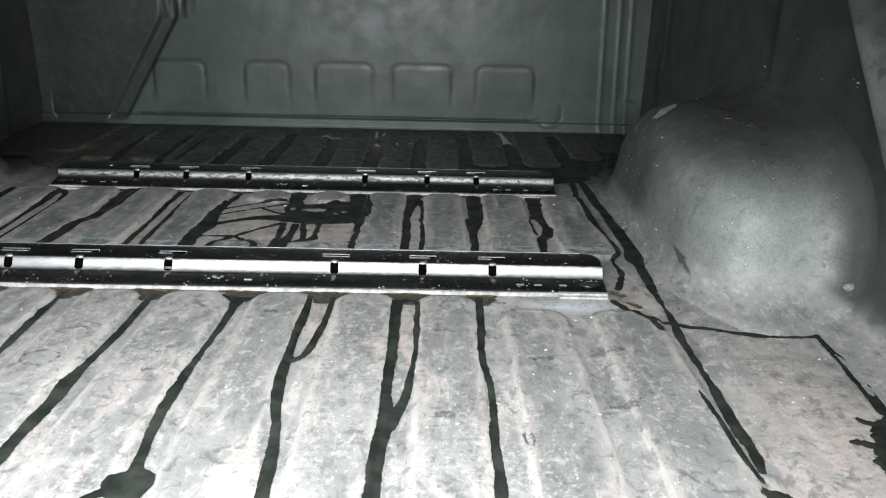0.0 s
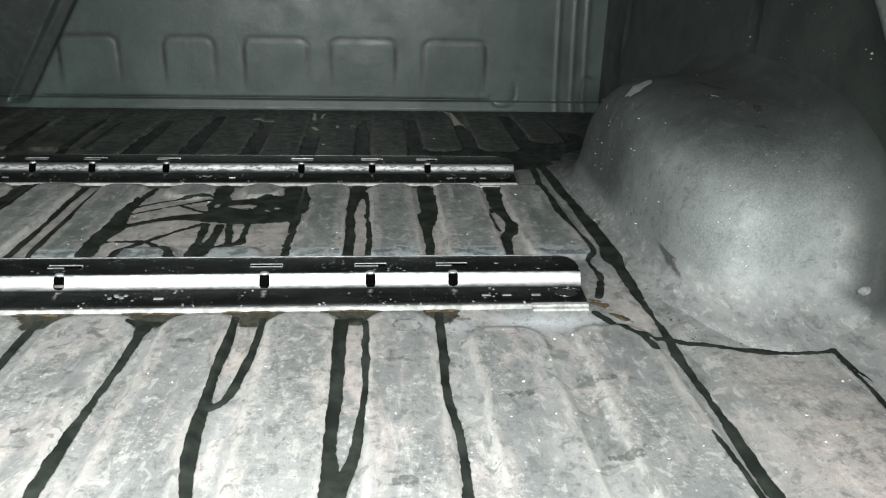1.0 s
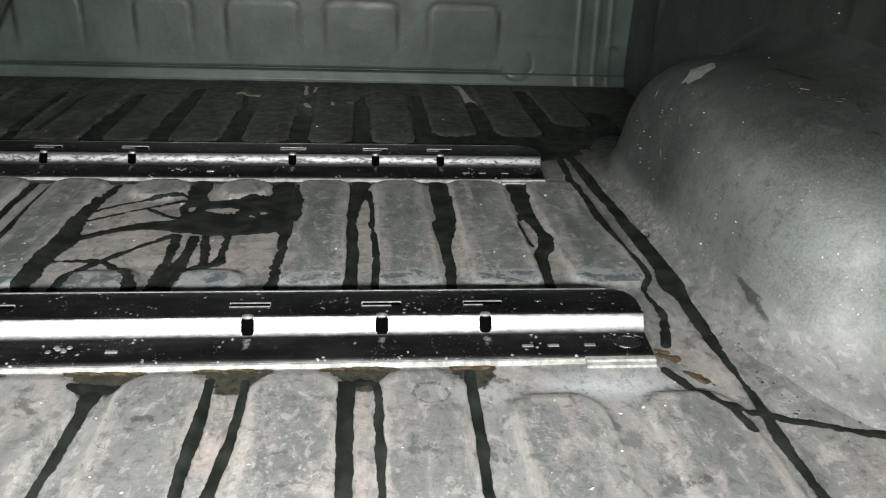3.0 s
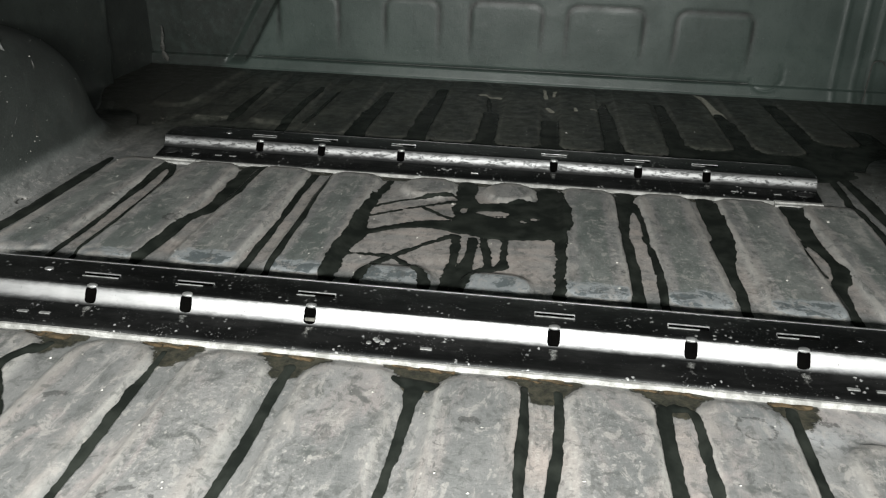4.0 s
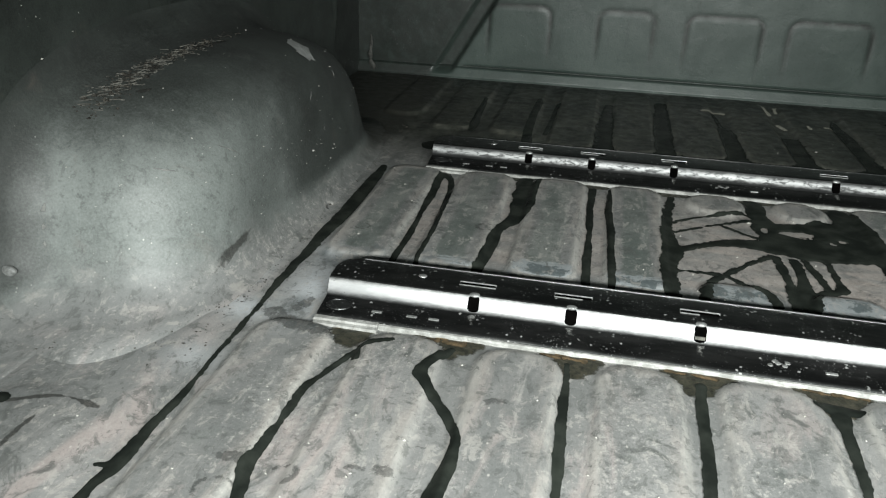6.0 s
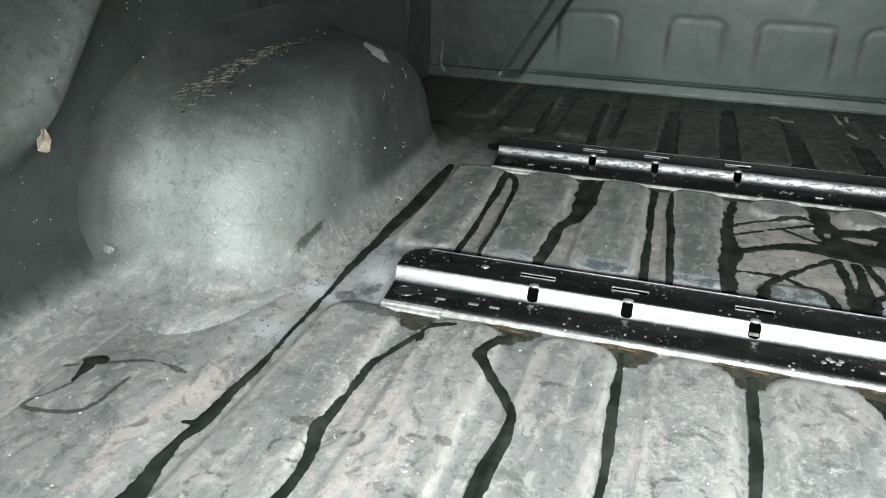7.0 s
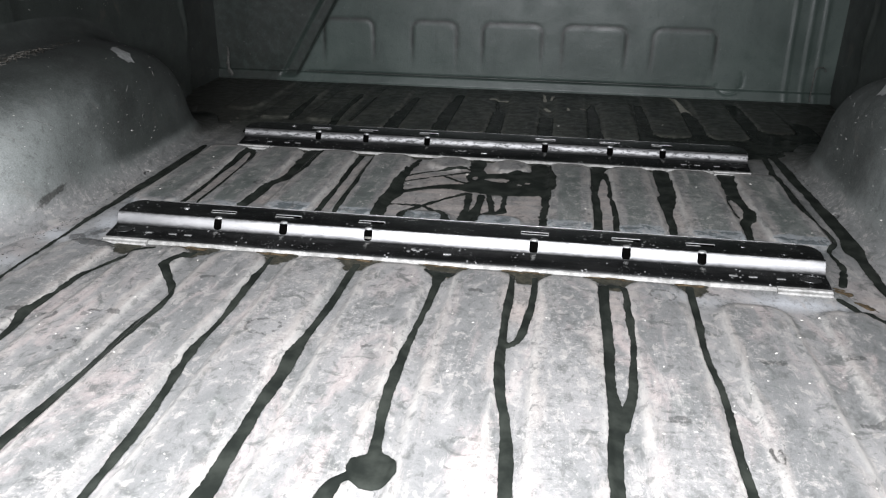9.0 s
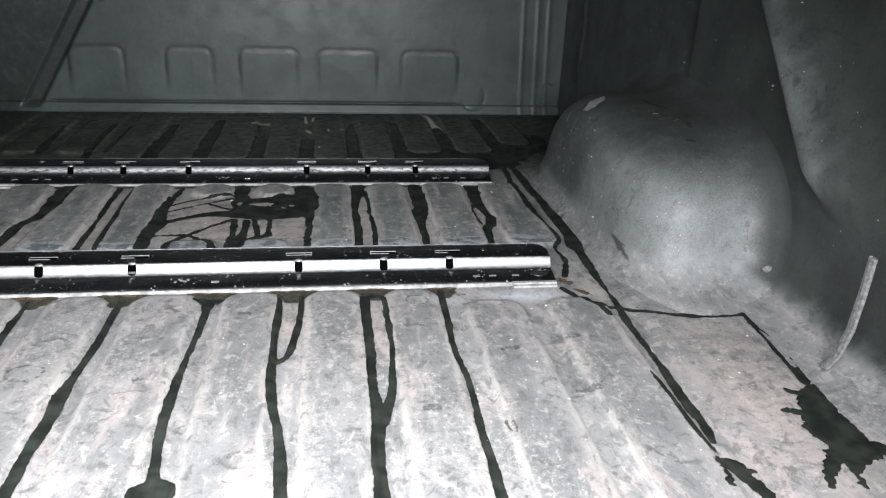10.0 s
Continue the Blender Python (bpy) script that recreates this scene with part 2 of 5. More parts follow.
def rail_paint():
    """Wet gloss-black steel with water drops, dust specks and scratches."""
    n = Nodes("gloss_black_steel")
    shake = n.node("ShaderNodeTexNoise")
    shake.inputs["Scale"].default_value = 260
    n.link(n.coord, shake.inputs["Vector"])
    wob_node = n.node("ShaderNodeVectorMath", operation="MULTIPLY_ADD")
    n.link(shake.outputs["Color"], wob_node.inputs[0])
    wob_node.inputs[1].default_value = (0.005, 0.005, 0.005)
    n.link(n.coord, wob_node.inputs[2])
    wob = wob_node.outputs[0]
    spot = n.math("MULTIPLY", n.ramp(n.voronoi(105, wob), 0.25, 0.12), n.ramp(n.noise(26, 4), 0.43, 0.60, 0.0, 0.85))
    small = n.math("MULTIPLY", n.ramp(n.voronoi(260, wob), 0.26, 0.12), n.ramp(n.noise(30, 4), 0.44, 0.64, 0.0, 0.6))
    drops = n.math("MAXIMUM", spot, small)
    col = n.mix(n.ramp(n.noise(22, 5, 0.7, n.scaled(0.3, 1, 1)), 0.4, 0.7), (0.055, 0.057, 0.057), (0.12, 0.122, 0.12))
    # Pale dots paint the glints of drops, and real dust specks.
    col = n.mix(n.math("MULTIPLY", drops, 0.55), col, (0.70, 0.71, 0.70))
    n.bump(n.math("ADD", n.noise(150, 4, 0.6), n.math("MULTIPLY", spot, 0.8)), 0.25, 0.0010)
    return n.done(col, n.ramp(n.noise(50, 4), 0.3, 0.7, 0.34, 0.42), n.ramp(drops, 0.0, 1.0, 0.95, 0.1), 0.5)


def face_steel(name, scuffed):
    """The rail's face with its highlight painted in as bright steel, with drips and dull spots."""
    n = Nodes(name)
    base = ((0.46, 0.465, 0.47), (0.60, 0.60, 0.60)) if not scuffed else ((0.60, 0.605, 0.61), (0.78, 0.78, 0.78))
    col = n.mix(n.ramp(n.noise(40, 5, 0.7, n.scaled(0.25, 1, 1)), 0.35, 0.7), *base)
    speck = n.math("MULTIPLY", n.ramp(n.voronoi(300), 0.22, 0.10), n.ramp(n.noise(40, 3), 0.56, 0.66))
    col = n.mix(n.math("MULTIPLY", speck, 0.7), col, (0.10, 0.10, 0.10))
    splash = n.math("MULTIPLY", n.ramp(n.voronoi(135), 0.17, 0.08), n.ramp(n.noise(48, 3), 0.55, 0.63))
    col = n.mix(n.math("MULTIPLY", splash, 0.8), col, (0.16, 0.16, 0.155))
    if scuffed:
        flake = n.ramp(n.noise(170, 7, 0.75, n.scaled(0.35, 1, 1), 0.6), 0.50, 0.56)
        col = n.mix(n.math("MULTIPLY", flake, 0.85), col, (0.10, 0.102, 0.102))
    height = n.math("ADD", n.axis("Z"), n.math("MULTIPLY", n.math("SUBTRACT", n.noise(160, 5, 0.7, n.scaled(0.4, 1, 1)), 0.5), 0.006))
    # The face's painted highlight, fading out at its lower and upper edges.
    worn = n.math("MULTIPLY", n.ramp(height, 0.0120 + 0.003 * scuffed, 0.0190 + 0.003 * scuffed), n.ramp(height, 0.0330 - 0.002 * scuffed, 0.0265 - 0.003 * scuffed))
    col = n.mix(worn, (0.075, 0.077, 0.077), col)
    n.bump(n.noise(140, 4, 0.6), 0.25, 0.0010)
    return n.done(col, n.ramp(n.noise(50, 4), 0.3, 0.7, 0.48, 0.57), 0.92, 0.5)


def plain_worn(name, a, b, rough=0.6, scale=40, metallic=0.0, relief=0.0015, specular=0.5, frayed=None):
    """A plain worn surface; frayed: how solid it is, thinning out to a ragged rim."""
    n = Nodes(name)
    col = n.mix(n.ramp(n.noise(scale, 6, 0.7), 0.35, 0.68), a, b)
    col = n.mix(n.ramp(n.noise(scale * 7, 3), 0.5, 0.75, 0.0, 0.4), col, tuple(0.5 * c for c in a))
    n.bump(n.noise(scale * 4, 4), 0.4, relief)
    if frayed:
        depth = n.node("ShaderNodeAttribute", attribute_name="depth").outputs["Fac"]
        grain = n.math("ADD", n.math("MULTIPLY", n.math("SUBTRACT", n.noise(120, 6, 0.75), 0.5), 2.0 if frayed > 0.5 else 5.0), n.math("MULTIPLY", depth, 1.3 if frayed > 0.5 else 0.8))
        n.link(n.ramp(grain, 0.05, 0.60, 0.0, frayed), n.bsdf.inputs["Alpha"])
    return n.done(col, rough, metallic, specular)


def water_film():
    """A film of dirty water: nearly black where it lies, with a smooth skin."""
    n = Nodes("dirty_water")
    n.bsdf.inputs["IOR"].default_value = 1.15
    col = n.mix(n.ramp(n.noise(26, 4), 0.35, 0.7), (0.016, 0.019, 0.0165), (0.036, 0.041, 0.035))
    n.bump(n.noise(90, 2), 0.12, 0.001)
    return n.done(col, n.ramp(n.noise(60, 3), 0.3, 0.7, 0.10, 0.22), 0.0, 0.10)


FLOOR = floor_paint()
# Two tones for walls and arches; blending them paints in shade and light.
DARK_TONES, PALE_TONES = ((0.021, 0.0245, 0.022), (0.043, 0.051, 0.046)), ((0.106, 0.120, 0.113), (0.214, 0.234, 0.224))
ARCH = panel_paint("arch_paint", *PALE_TONES, (0.56, 0.66), 0.5, 0.30, DARK_TONES, 1.0)
SIDE = panel_paint("side_paint", *DARK_TONES, (0.44, 0.56), 0.4, 0.3, PALE_TONES, 0.85)
BULK = panel_paint("bulkhead_paint", (0.051, 0.072, 0.063), (0.081, 0.108, 0.096), (0.36, 0.5), 0.35, 0.12)
ROOF = panel_paint("roof_paint", (0.10, 0.105, 0.105), (0.15, 0.155, 0.155))
RAIL = rail_paint()
FACE, SCUFFED = face_steel("highlit_steel", False), face_steel("scuffed_highlit_steel", True)
SEALANT = plain_worn("pale_sealant", (0.27, 0.27, 0.255), (0.55, 0.55, 0.53), 0.55, 70)
# Near-black that paints in the shade inside the rail's slots.
HOLE = plain_worn("hole_shade", (0.0008, 0.0008, 0.0008), (0.0022, 0.002, 0.0018), 0.9, specular=0.02)
BARE = plain_worn("bare_steel", (0.36, 0.37, 0.37), (0.58, 0.58, 0.57), 0.38, 60, 0.7)
RUST = plain_worn("rust_silt", (0.050, 0.040, 0.025), (0.17, 0.122, 0.070), 0.7, 90, specular=0.2, frayed=1.0)
SILT = plain_worn("wet_olive_silt", (0.026, 0.028, 0.021), (0.085, 0.079, 0.056), 0.5, 110, specular=0.25, frayed=0.85)
SOIL = plain_worn("dark_soil", (0.030, 0.029, 0.026), (0.10, 0.092, 0.078), 0.8, 120, specular=0.2)
DULL = plain_worn("dull_grey_steel", (0.13, 0.135, 0.13), (0.30, 0.305, 0.30), 0.45, 160)
SEALER = plain_worn("grimy_sealer", (0.045, 0.047, 0.042), (0.13, 0.13, 0.118), 0.6, 90)
SCRAPE = plain_worn("scraped_paint", (0.30, 0.31, 0.30), (0.45, 0.46, 0.45), 0.5, 60)
RESIDUE = plain_worn("dried_residue", (0.42, 0.41, 0.35), (0.68, 0.65, 0.56), 0.7, 120, specular=0.2, frayed=1.0)
SCRATCH = plain_worn("scratched_paint", (0.20, 0.205, 0.20), (0.36, 0.36, 0.34), 0.6, 90, specular=0.3, frayed=0.75)
SMUDGE = plain_worn("caked_dirt", (0.035, 0.036, 0.033), (0.09, 0.086, 0.078), 0.7, 160, specular=0.2, frayed=0.55)
STRAW = plain_worn("dry_straw", (0.085, 0.083, 0.073), (0.23, 0.222, 0.197), 0.8, 80)
LEAF = plain_worn("dry_leaf", (0.34, 0.28, 0.21), (0.55, 0.48, 0.39), 0.7, 60)
GRIT = plain_worn("pale_grit", (0.50, 0.49, 0.45), (0.75, 0.74, 0.70), 0.6, 300)
STAIN = plain_worn("dried_ring_stain", (0.07, 0.074, 0.07), (0.16, 0.16, 0.152), 0.6, 160, frayed=0.42)
WATER = water_film()


# ---- mesh helpers ----
def mesh_of(name, verts, faces, material, smooth=True):
    me = bpy.data.meshes.new(name)
    me.from_pydata([tuple(map(float, v)) for v in verts], [], faces)
    me.materials.append(material)
    me.polygons.foreach_set("use_smooth", [smooth] * len(me.polygons))
    me.update()
    return me


def part(name, bm, material, parent, label=""):
    """One mesh object under a thing or under a part."""
    me = bpy.data.meshes.new(name)
    bm.to_mesh(me)
    bm.free()
    me.materials.append(material)
    ob = new(name, me)
    ob.parent = parent
    return tagged(ob, label)


def box(x0, x1, y0, y1, z0, z1, bevel=0.0):
    bm = bmesh.new()
    bmesh.ops.create_cube(bm, size=1.0, matrix=Matrix.LocRotScale(((x0 + x1) / 2, (y0 + y1) / 2, (z0 + z1) / 2), None, (x1 - x0, y1 - y0, z1 - z0)))
    if bevel:
        bmesh.ops.bevel(bm, geom=bm.edges[:], offset=bevel, segments=2, profile=0.7, affect="EDGES")
    return bm


def grid_faces(nu, nv):
    i, j = np.meshgrid(np.arange(nu - 1), np.arange(nv - 1), indexing="ij")
    a = (i * nv + j).ravel()
    return np.stack([a, a + nv, a + nv + 1, a + 1], 1).tolist()


def smooth(t):
    t = np.clip(t, 0.0, 1.0)
    return t * t * (3 - 2 * t)


def rounded(x, y, x0, x1, y0, y1, r):
    """Signed distance to a rounded rectangle, negative inside."""
    qx = np.abs(x - (x0 + x1) / 2) - (x1 - x0) / 2 + r
    qy = np.abs(y - (y0 + y1) / 2) - (y1 - y0) / 2 + r
    return np.hypot(np.maximum(qx, 0), np.maximum(qy, 0)) + np.minimum(np.maximum(qx, qy), 0) - r


# ---- the pressed floor ----
WALL_X, BULK_Y, REAR_Y, ROOF_Z = 0.985, 2.63, -0.75, 1.35
GROOVES = [-0.69, -0.553, -0.415, -0.278, -0.146, 0.0, 0.136, 0.270, 0.402, 0.543, 0.69]
DEPTH = 0.0064


def ribs():
    """The raised ribs between the grooves: near, middle and far fields, each (x0, x1, y0, y1, corner radius)."""
    out = []
    for a, b in zip(GROOVES[:-1], GROOVES[1:]):
        x0, x1 = a + 0.021, b - 0.021
        mid = (x0 + x1) / 2
        out.append((x0, x1, REAR_Y - 0.2, 1.203 - 0.052 * (mid > 0.45), 0.036))
        out.append((x0, x1, 2.035 if abs(mid) < 0.4 else 2.10, 2.59, 0.035))
        if abs(mid) < 0.1:
            out += [(x0, x1, 1.385, 1.452, 0.033), (x0 + 0.004, x1 - 0.004, 1.726, 1.815, 0.042)]
        else:
            out.append((x0, x1, 1.40, 1.815, 0.03))
    for s in (-1, 1):
        out.append((min(s * 0.722, s * 1.1), max(s * 0.722, s * 1.1), REAR_Y - 0.2, 2.02, 0.02))
        out.append((min(s * 0.712, s * 0.806), max(s * 0.712, s * 0.806), 2.19, 2.59, 0.036))
    return out


RIBS = ribs()
FLANKS = [rib for rib in RIBS if rib[3] - rib[2] > 2.5]
PRESSED = [rib for rib in RIBS if rib not in FLANKS]


def rib_edge(x, y, ribs):
    """Distance to the nearest rib's outline, negative on a rib."""
    x, y = np.asarray(x, float), np.asarray(y, float)
    d = np.full(np.broadcast(x, y).shape, 9.0)
    for rib in ribs:
        d = np.minimum(d, rounded(x, y, *rib))
    return d


def floor_height(x, y, parts=False):
    d, side = rib_edge(x, y, PRESSED), rib_edge(x, y, FLANKS)
    if parts:
        return np.minimum(d, side)
    dents = 0.0007 * np.sin(9 * x + 3 * np.sin(4 * y)) * np.sin(7 * y + 2 * np.sin(6 * x))
    outer = np.minimum(rounded(x, y, 0.765, 0.875, REAR_Y - 0.2, 1.0, 0.05), rounded(x, y, -0.875, -0.765, REAR_Y - 0.2, 1.0, 0.05))
    return -DEPTH * np.minimum(smooth((d + 0.005) / 0.012), smooth((side + 0.020) / 0.040)) + dents + 0.0022 * smooth(0.5 - outer / 0.02)


def flank_dirt(x, y):
    """How far the floor beyond the outer ribs is overlaid with grey dirt, 0 to 1."""
    return smooth((np.abs(x) - 0.70) / 0.06) * np.maximum(smooth((y - 0.92) / 0.22), 0.7 * smooth((np.abs(x) - 0.80) / 0.10))


xs = np.arange(-1.02, 1.0201, 0.0044)
ys = np.concatenate([np.arange(REAR_Y - 0.05, 0.5, 0.05), np.arange(0.5, 2.69, 0.0085)])
gx, gy = np.meshgrid(xs, ys, indexing="ij")
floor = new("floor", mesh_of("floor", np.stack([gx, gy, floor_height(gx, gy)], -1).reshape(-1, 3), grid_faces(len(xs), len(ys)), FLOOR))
wear = np.exp(-((rib_edge(gx, gy, PRESSED) + 0.002) / 0.0048) ** 2)
wear = np.minimum(1.0, wear * (1 + 0.7 * smooth((gy - 1.36) / 0.03) * smooth((1.85 - gy) / 0.03)))
chalk = np.zeros(gx.shape)
for cx, cy, rx, ry, k in [(0.545, 1.172, 0.075, 0.024, 1.0), (0.40, 1.160, 0.06, 0.02, 0.35), (-0.64, 1.30, 0.035, 0.09, 0.9), (-0.705, 1.22, 0.045, 0.03, 0.8), (-0.738, 1.31, 0.022, 0.06, 0.75), (-0.655, 1.40, 0.03, 0.04, 0.7), (0.60, 1.385, 0.05, 0.02, 0.6), (-0.72, 1.10, 0.04, 0.03, 0.45)]:
    chalk = np.maximum(chalk, k * np.exp(-((gx - cx) / rx) ** 2 - ((gy - cy) / ry) ** 2))
slate = np.zeros(gx.shape)
for k, (a, b) in enumerate(zip(GROOVES[:-1], GROOVES[1:])):
    r = np.hypot((gx - (a + b) / 2 - 0.01 * math.sin(5 * k)) / 0.052, (gy - 1.405) / (0.046 + 0.008 * math.sin(3 * k)))
    slate = np.maximum(slate, smooth((1.15 - r) / 0.3) * (0.70 + 0.30 * np.sin(17 * r + k)))
for cx, cy, rx, ry in ((-0.60, 1.192, 0.06, 0.018), (-0.645, 1.24, 0.018, 0.03), (0.36, 1.19, 0.05, 0.014)):
    slate = np.maximum(slate, smooth(1.3 - np.hypot((gx - cx) / rx, (gy - cy) / ry)))
blush = np.zeros(gx.shape)
for cx, cy, rx, ry in ((-0.06, 1.60, 0.07, 0.10), (0.09, 1.50, 0.05, 0.07), (0.13, 1.10, 0.03, 0.06), (0.82, 0.86, 0.10, 0.22), (0.668, 1.18, 0.026, 0.034), (0.272, 1.11, 0.010, 0.05), (0.131, 1.13, 0.010, 0.05), (0.80, 1.06, 0.08, 0.02), (0.274, 1.60, 0.010, 0.08)):
    blush = np.maximum(blush, smooth(1.5 - np.hypot((gx - cx) / rx, (gy - cy) / ry)))
edge = rib_edge(gx, gy, PRESSED)
blush = np.maximum(blush, 0.8 * smooth((edge - 0.001) / 0.006) * smooth((gy - 1.42) / 0.03) * smooth((1.80 - gy) / 0.06) * smooth((0.64 - np.abs(gx)) / 0.03))
middle = smooth((gy - 1.36) / 0.03) * smooth((1.85 - gy) / 0.03) * smooth((np.abs(gx) - 0.12) / 0.03)
crown = smooth((-edge - 0.006) / 0.030) * (0.45 + 0.5 * middle) * smooth((1.9 - gy) / 0.1)
rim = smooth(1.0 - np.abs(edge + 0.010) / 0.016) * smooth((1.86 - gy) / 0.05)
milk = smooth((gy - 1.30) / 0.03) * smooth((1.475 - gy) / 0.06) * smooth((gx + 0.75) / 0.5) * smooth((-edge + 0.004) / 0.012) * smooth((0.72 - gx) / 0.03)
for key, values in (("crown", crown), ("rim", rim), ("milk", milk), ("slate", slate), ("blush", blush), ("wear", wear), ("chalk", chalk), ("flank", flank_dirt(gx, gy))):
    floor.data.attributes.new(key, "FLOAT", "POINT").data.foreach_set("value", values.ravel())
floor.modifiers.new("thickness", "SOLIDIFY").thickness = 0.004
tagged(floor, "ribbed pressed-steel van floor in worn grey paint, wet in the grooves", "floor", kind="structure")


# ---- bulkhead, side walls, roof and rear ----
PANELS = ((-0.625, -0.455), (-0.325, -0.178), (-0.092, 0.100), (0.166, 0.366), (0.448, 0.642))


def bulkhead_depth(x, z):
    d = np.zeros(np.broadcast(x, z).shape)
    fade = smooth((z - 0.03) / 0.12)
    for x0, x1 in PANELS:
        s = rounded(x, z, x0, x1, 0.0, 0.203, 0.028)
        d += fade * (0.0010 * smooth((-s + 0.004) / 0.014) - 0.0013 * np.exp(-(s / 0.0055) ** 2))
    ring = np.abs(np.hypot(x - 0.698, z - 0.052) - 0.042)
    d -= 0.003 * np.exp(-(ring / 0.0028) ** 2) * ((x > 0.69) | (z < 0.04)) * smooth((0.085 - z) / 0.01)
    for rx in (0.862, 0.912, 0.95):
        d += 0.0035 * np.exp(-((x - rx - 0.03 * (0.25 - z)) / 0.005) ** 2)
    slant = x + 0.762 - 0.60 * np.minimum(z, 0.6)
    d -= 0.016 * smooth((0.030 - np.abs(slant)) / 0.010) * smooth((z - 0.002) / 0.02)
    seam = np.exp(-((z - 0.026) / 0.0022) ** 2) * smooth((x + 0.70) / 0.02) * smooth((0.655 - x) / 0.02)
    return d + 0.006 * smooth((0.026 - z) / 0.004) + 0.35 * np.clip(0.026 - z, 0, 0.026) - 0.006 * seam


xs = np.arange(-1.02, 1.0201, 0.006)
zs = np.concatenate([np.arange(-0.01, 0.03, 0.002), np.arange(0.03, 0.34, 0.006), np.arange(0.34, ROOF_Z + 0.06, 0.05)])
gx, gz = np.meshgrid(xs, zs, indexing="ij")
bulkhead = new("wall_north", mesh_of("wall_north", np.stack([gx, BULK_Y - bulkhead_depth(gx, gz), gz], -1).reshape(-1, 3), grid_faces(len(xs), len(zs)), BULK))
# Darker along the panel outlines, strut, left end and flange seam.
darkened = np.zeros(gx.shape)
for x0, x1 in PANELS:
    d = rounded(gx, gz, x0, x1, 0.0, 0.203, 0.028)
    darkened = np.maximum(darkened, 1.0 * np.exp(-(d / 0.0065) ** 2) * smooth((gz - 0.03) / 0.12))
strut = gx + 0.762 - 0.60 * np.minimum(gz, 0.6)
darkened = np.maximum(darkened, 0.75 * smooth((0.036 - np.abs(strut - 0.006)) / 0.016) * smooth((gz - 0.004) / 0.02))
darkened = np.maximum(darkened, 0.8 * smooth((-strut - 0.012) / 0.03))
darkened = np.maximum(darkened, 0.9 * np.exp(-((gz - 0.0268) / 0.0025) ** 2) * (gx > -0.70) * (gx < 0.655))
bulkhead.data.attributes.new("darkened", "FLOAT", "POINT").data.foreach_set("value", darkened.ravel())
bulkhead.modifiers.new("thickness", "SOLIDIFY").thickness = 0.006
tagged(bulkhead, "grey-green painted steel bulkhead with pressed panels and a bottom flange", "bulkhead", kind="structure")


def brace(y, z):
    """The slanting brace by the arch: how far it stands proud, rising towards its front edge and dropping steeply there."""
    along = y - 1.037 - 0.885 * (z - 0.25)
    return smooth((along + 0.15) / 0.20) * smooth((0.088 - along) / 0.09) * smooth((z - 0.165) / 0.10)


def wall_foot(z):
    """How far the hollow fillet at the wall's foot reaches out at this height."""
    foot = np.clip((0.095 - z) / 0.095, 0, 0.999)
    return 0.085 * (1 - np.sqrt(1 - foot ** 2)) + 0.03 * foot ** 14


def side_x(y, z):
    """How far the side wall stands from the middle: it runs out into the floor in a hollow fillet, and carries the brace and a pillar edge near the bulkhead."""
    step = wall_foot(z) * smooth((2.35 - y) / 0.3)
    pillar = 0.012 * np.exp(-((y - 2.36 - 0.02 * np.sin(14 * z)) / 0.008) ** 2) * smooth((z - 0.03) / 0.04) - 0.022 * smooth((y - 2.36) / 0.03)
    return WALL_X - step - 0.058 * brace(y, z) - pillar


for side, name in ((-1, "wall_west"), (1, "wall_east")):
    ys = np.concatenate([np.arange(REAR_Y - 0.05, 0.4, 0.1), np.arange(0.4, 1.6, 0.012), np.arange(1.6, 2.3, 0.05), np.arange(2.3, 2.7, 0.006)])
    zs = np.concatenate([np.arange(-0.012, 0.0, 0.004), np.arange(0.0, 0.012, 0.0008), np.arange(0.012, 0.12, 0.006), np.arange(0.12, 0.7, 0.015), np.arange(0.7, ROOF_Z + 0.05, 0.08)])
    gy, gz = np.meshgrid(ys, zs, indexing="ij")
    faces = grid_faces(len(ys), len(zs))
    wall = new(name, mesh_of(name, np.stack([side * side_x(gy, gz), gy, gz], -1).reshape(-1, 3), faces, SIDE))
    # Paler tone paints light onto the brace; the wall's foot is pale with dust.
    wall.data.attributes.new("shading_dirt", "FLOAT", "POINT").data.foreach_set("value", np.maximum(0.7 * brace(gy, gz), smooth((0.085 - gz) / 0.09) * smooth((1.20 - gy) / 0.1)).ravel())
    wall.data.attributes.new("flank", "FLOAT", "POINT").data.foreach_set("value", flank_dirt(side_x(gy, gz), gy).ravel())
    wall.data.attributes.new("dust", "FLOAT", "POINT").data.foreach_set("value", (smooth((0.05 - gz) / 0.05) * smooth((1.20 - gy) / 0.1)).ravel())
    wall.modifiers.new("thickness", "SOLIDIFY").thickness = -0.01 * side
    tagged(wall, "dark grey-green painted steel side wall of the van", "wall", kind="structure")

tagged(part("ceiling", box(-1.05, 1.05, REAR_Y - 0.05, 2.7, ROOF_Z, ROOF_Z + 0.02), ROOF, None), "plain painted van roof", "ceiling", kind="structure")
tagged(part("wall_south", box(-1.05, 1.05, REAR_Y - 0.06, REAR_Y - 0.03, -0.02, ROOF_Z), ROOF, None), "plain closed rear doors", "wall", kind="structure")


# ---- wheel arches ----
ARCH_Y, ARCH_A, ARCH_H = 1.572, 0.388, 0.262


def arch_point(theta, s):
    """A point of the right arch, with its edges rolled round: theta along its hoop, s from the middle of its inner face (0) out to the wall (1)."""
    reach = np.minimum(0.05, np.minimum(s, 1.0 - s))
    steps = [pressed_point(theta, s + k * reach / 4) for k in range(-4, 5)]
    return tuple(sum(axis) / len(steps) for axis in zip(*steps))


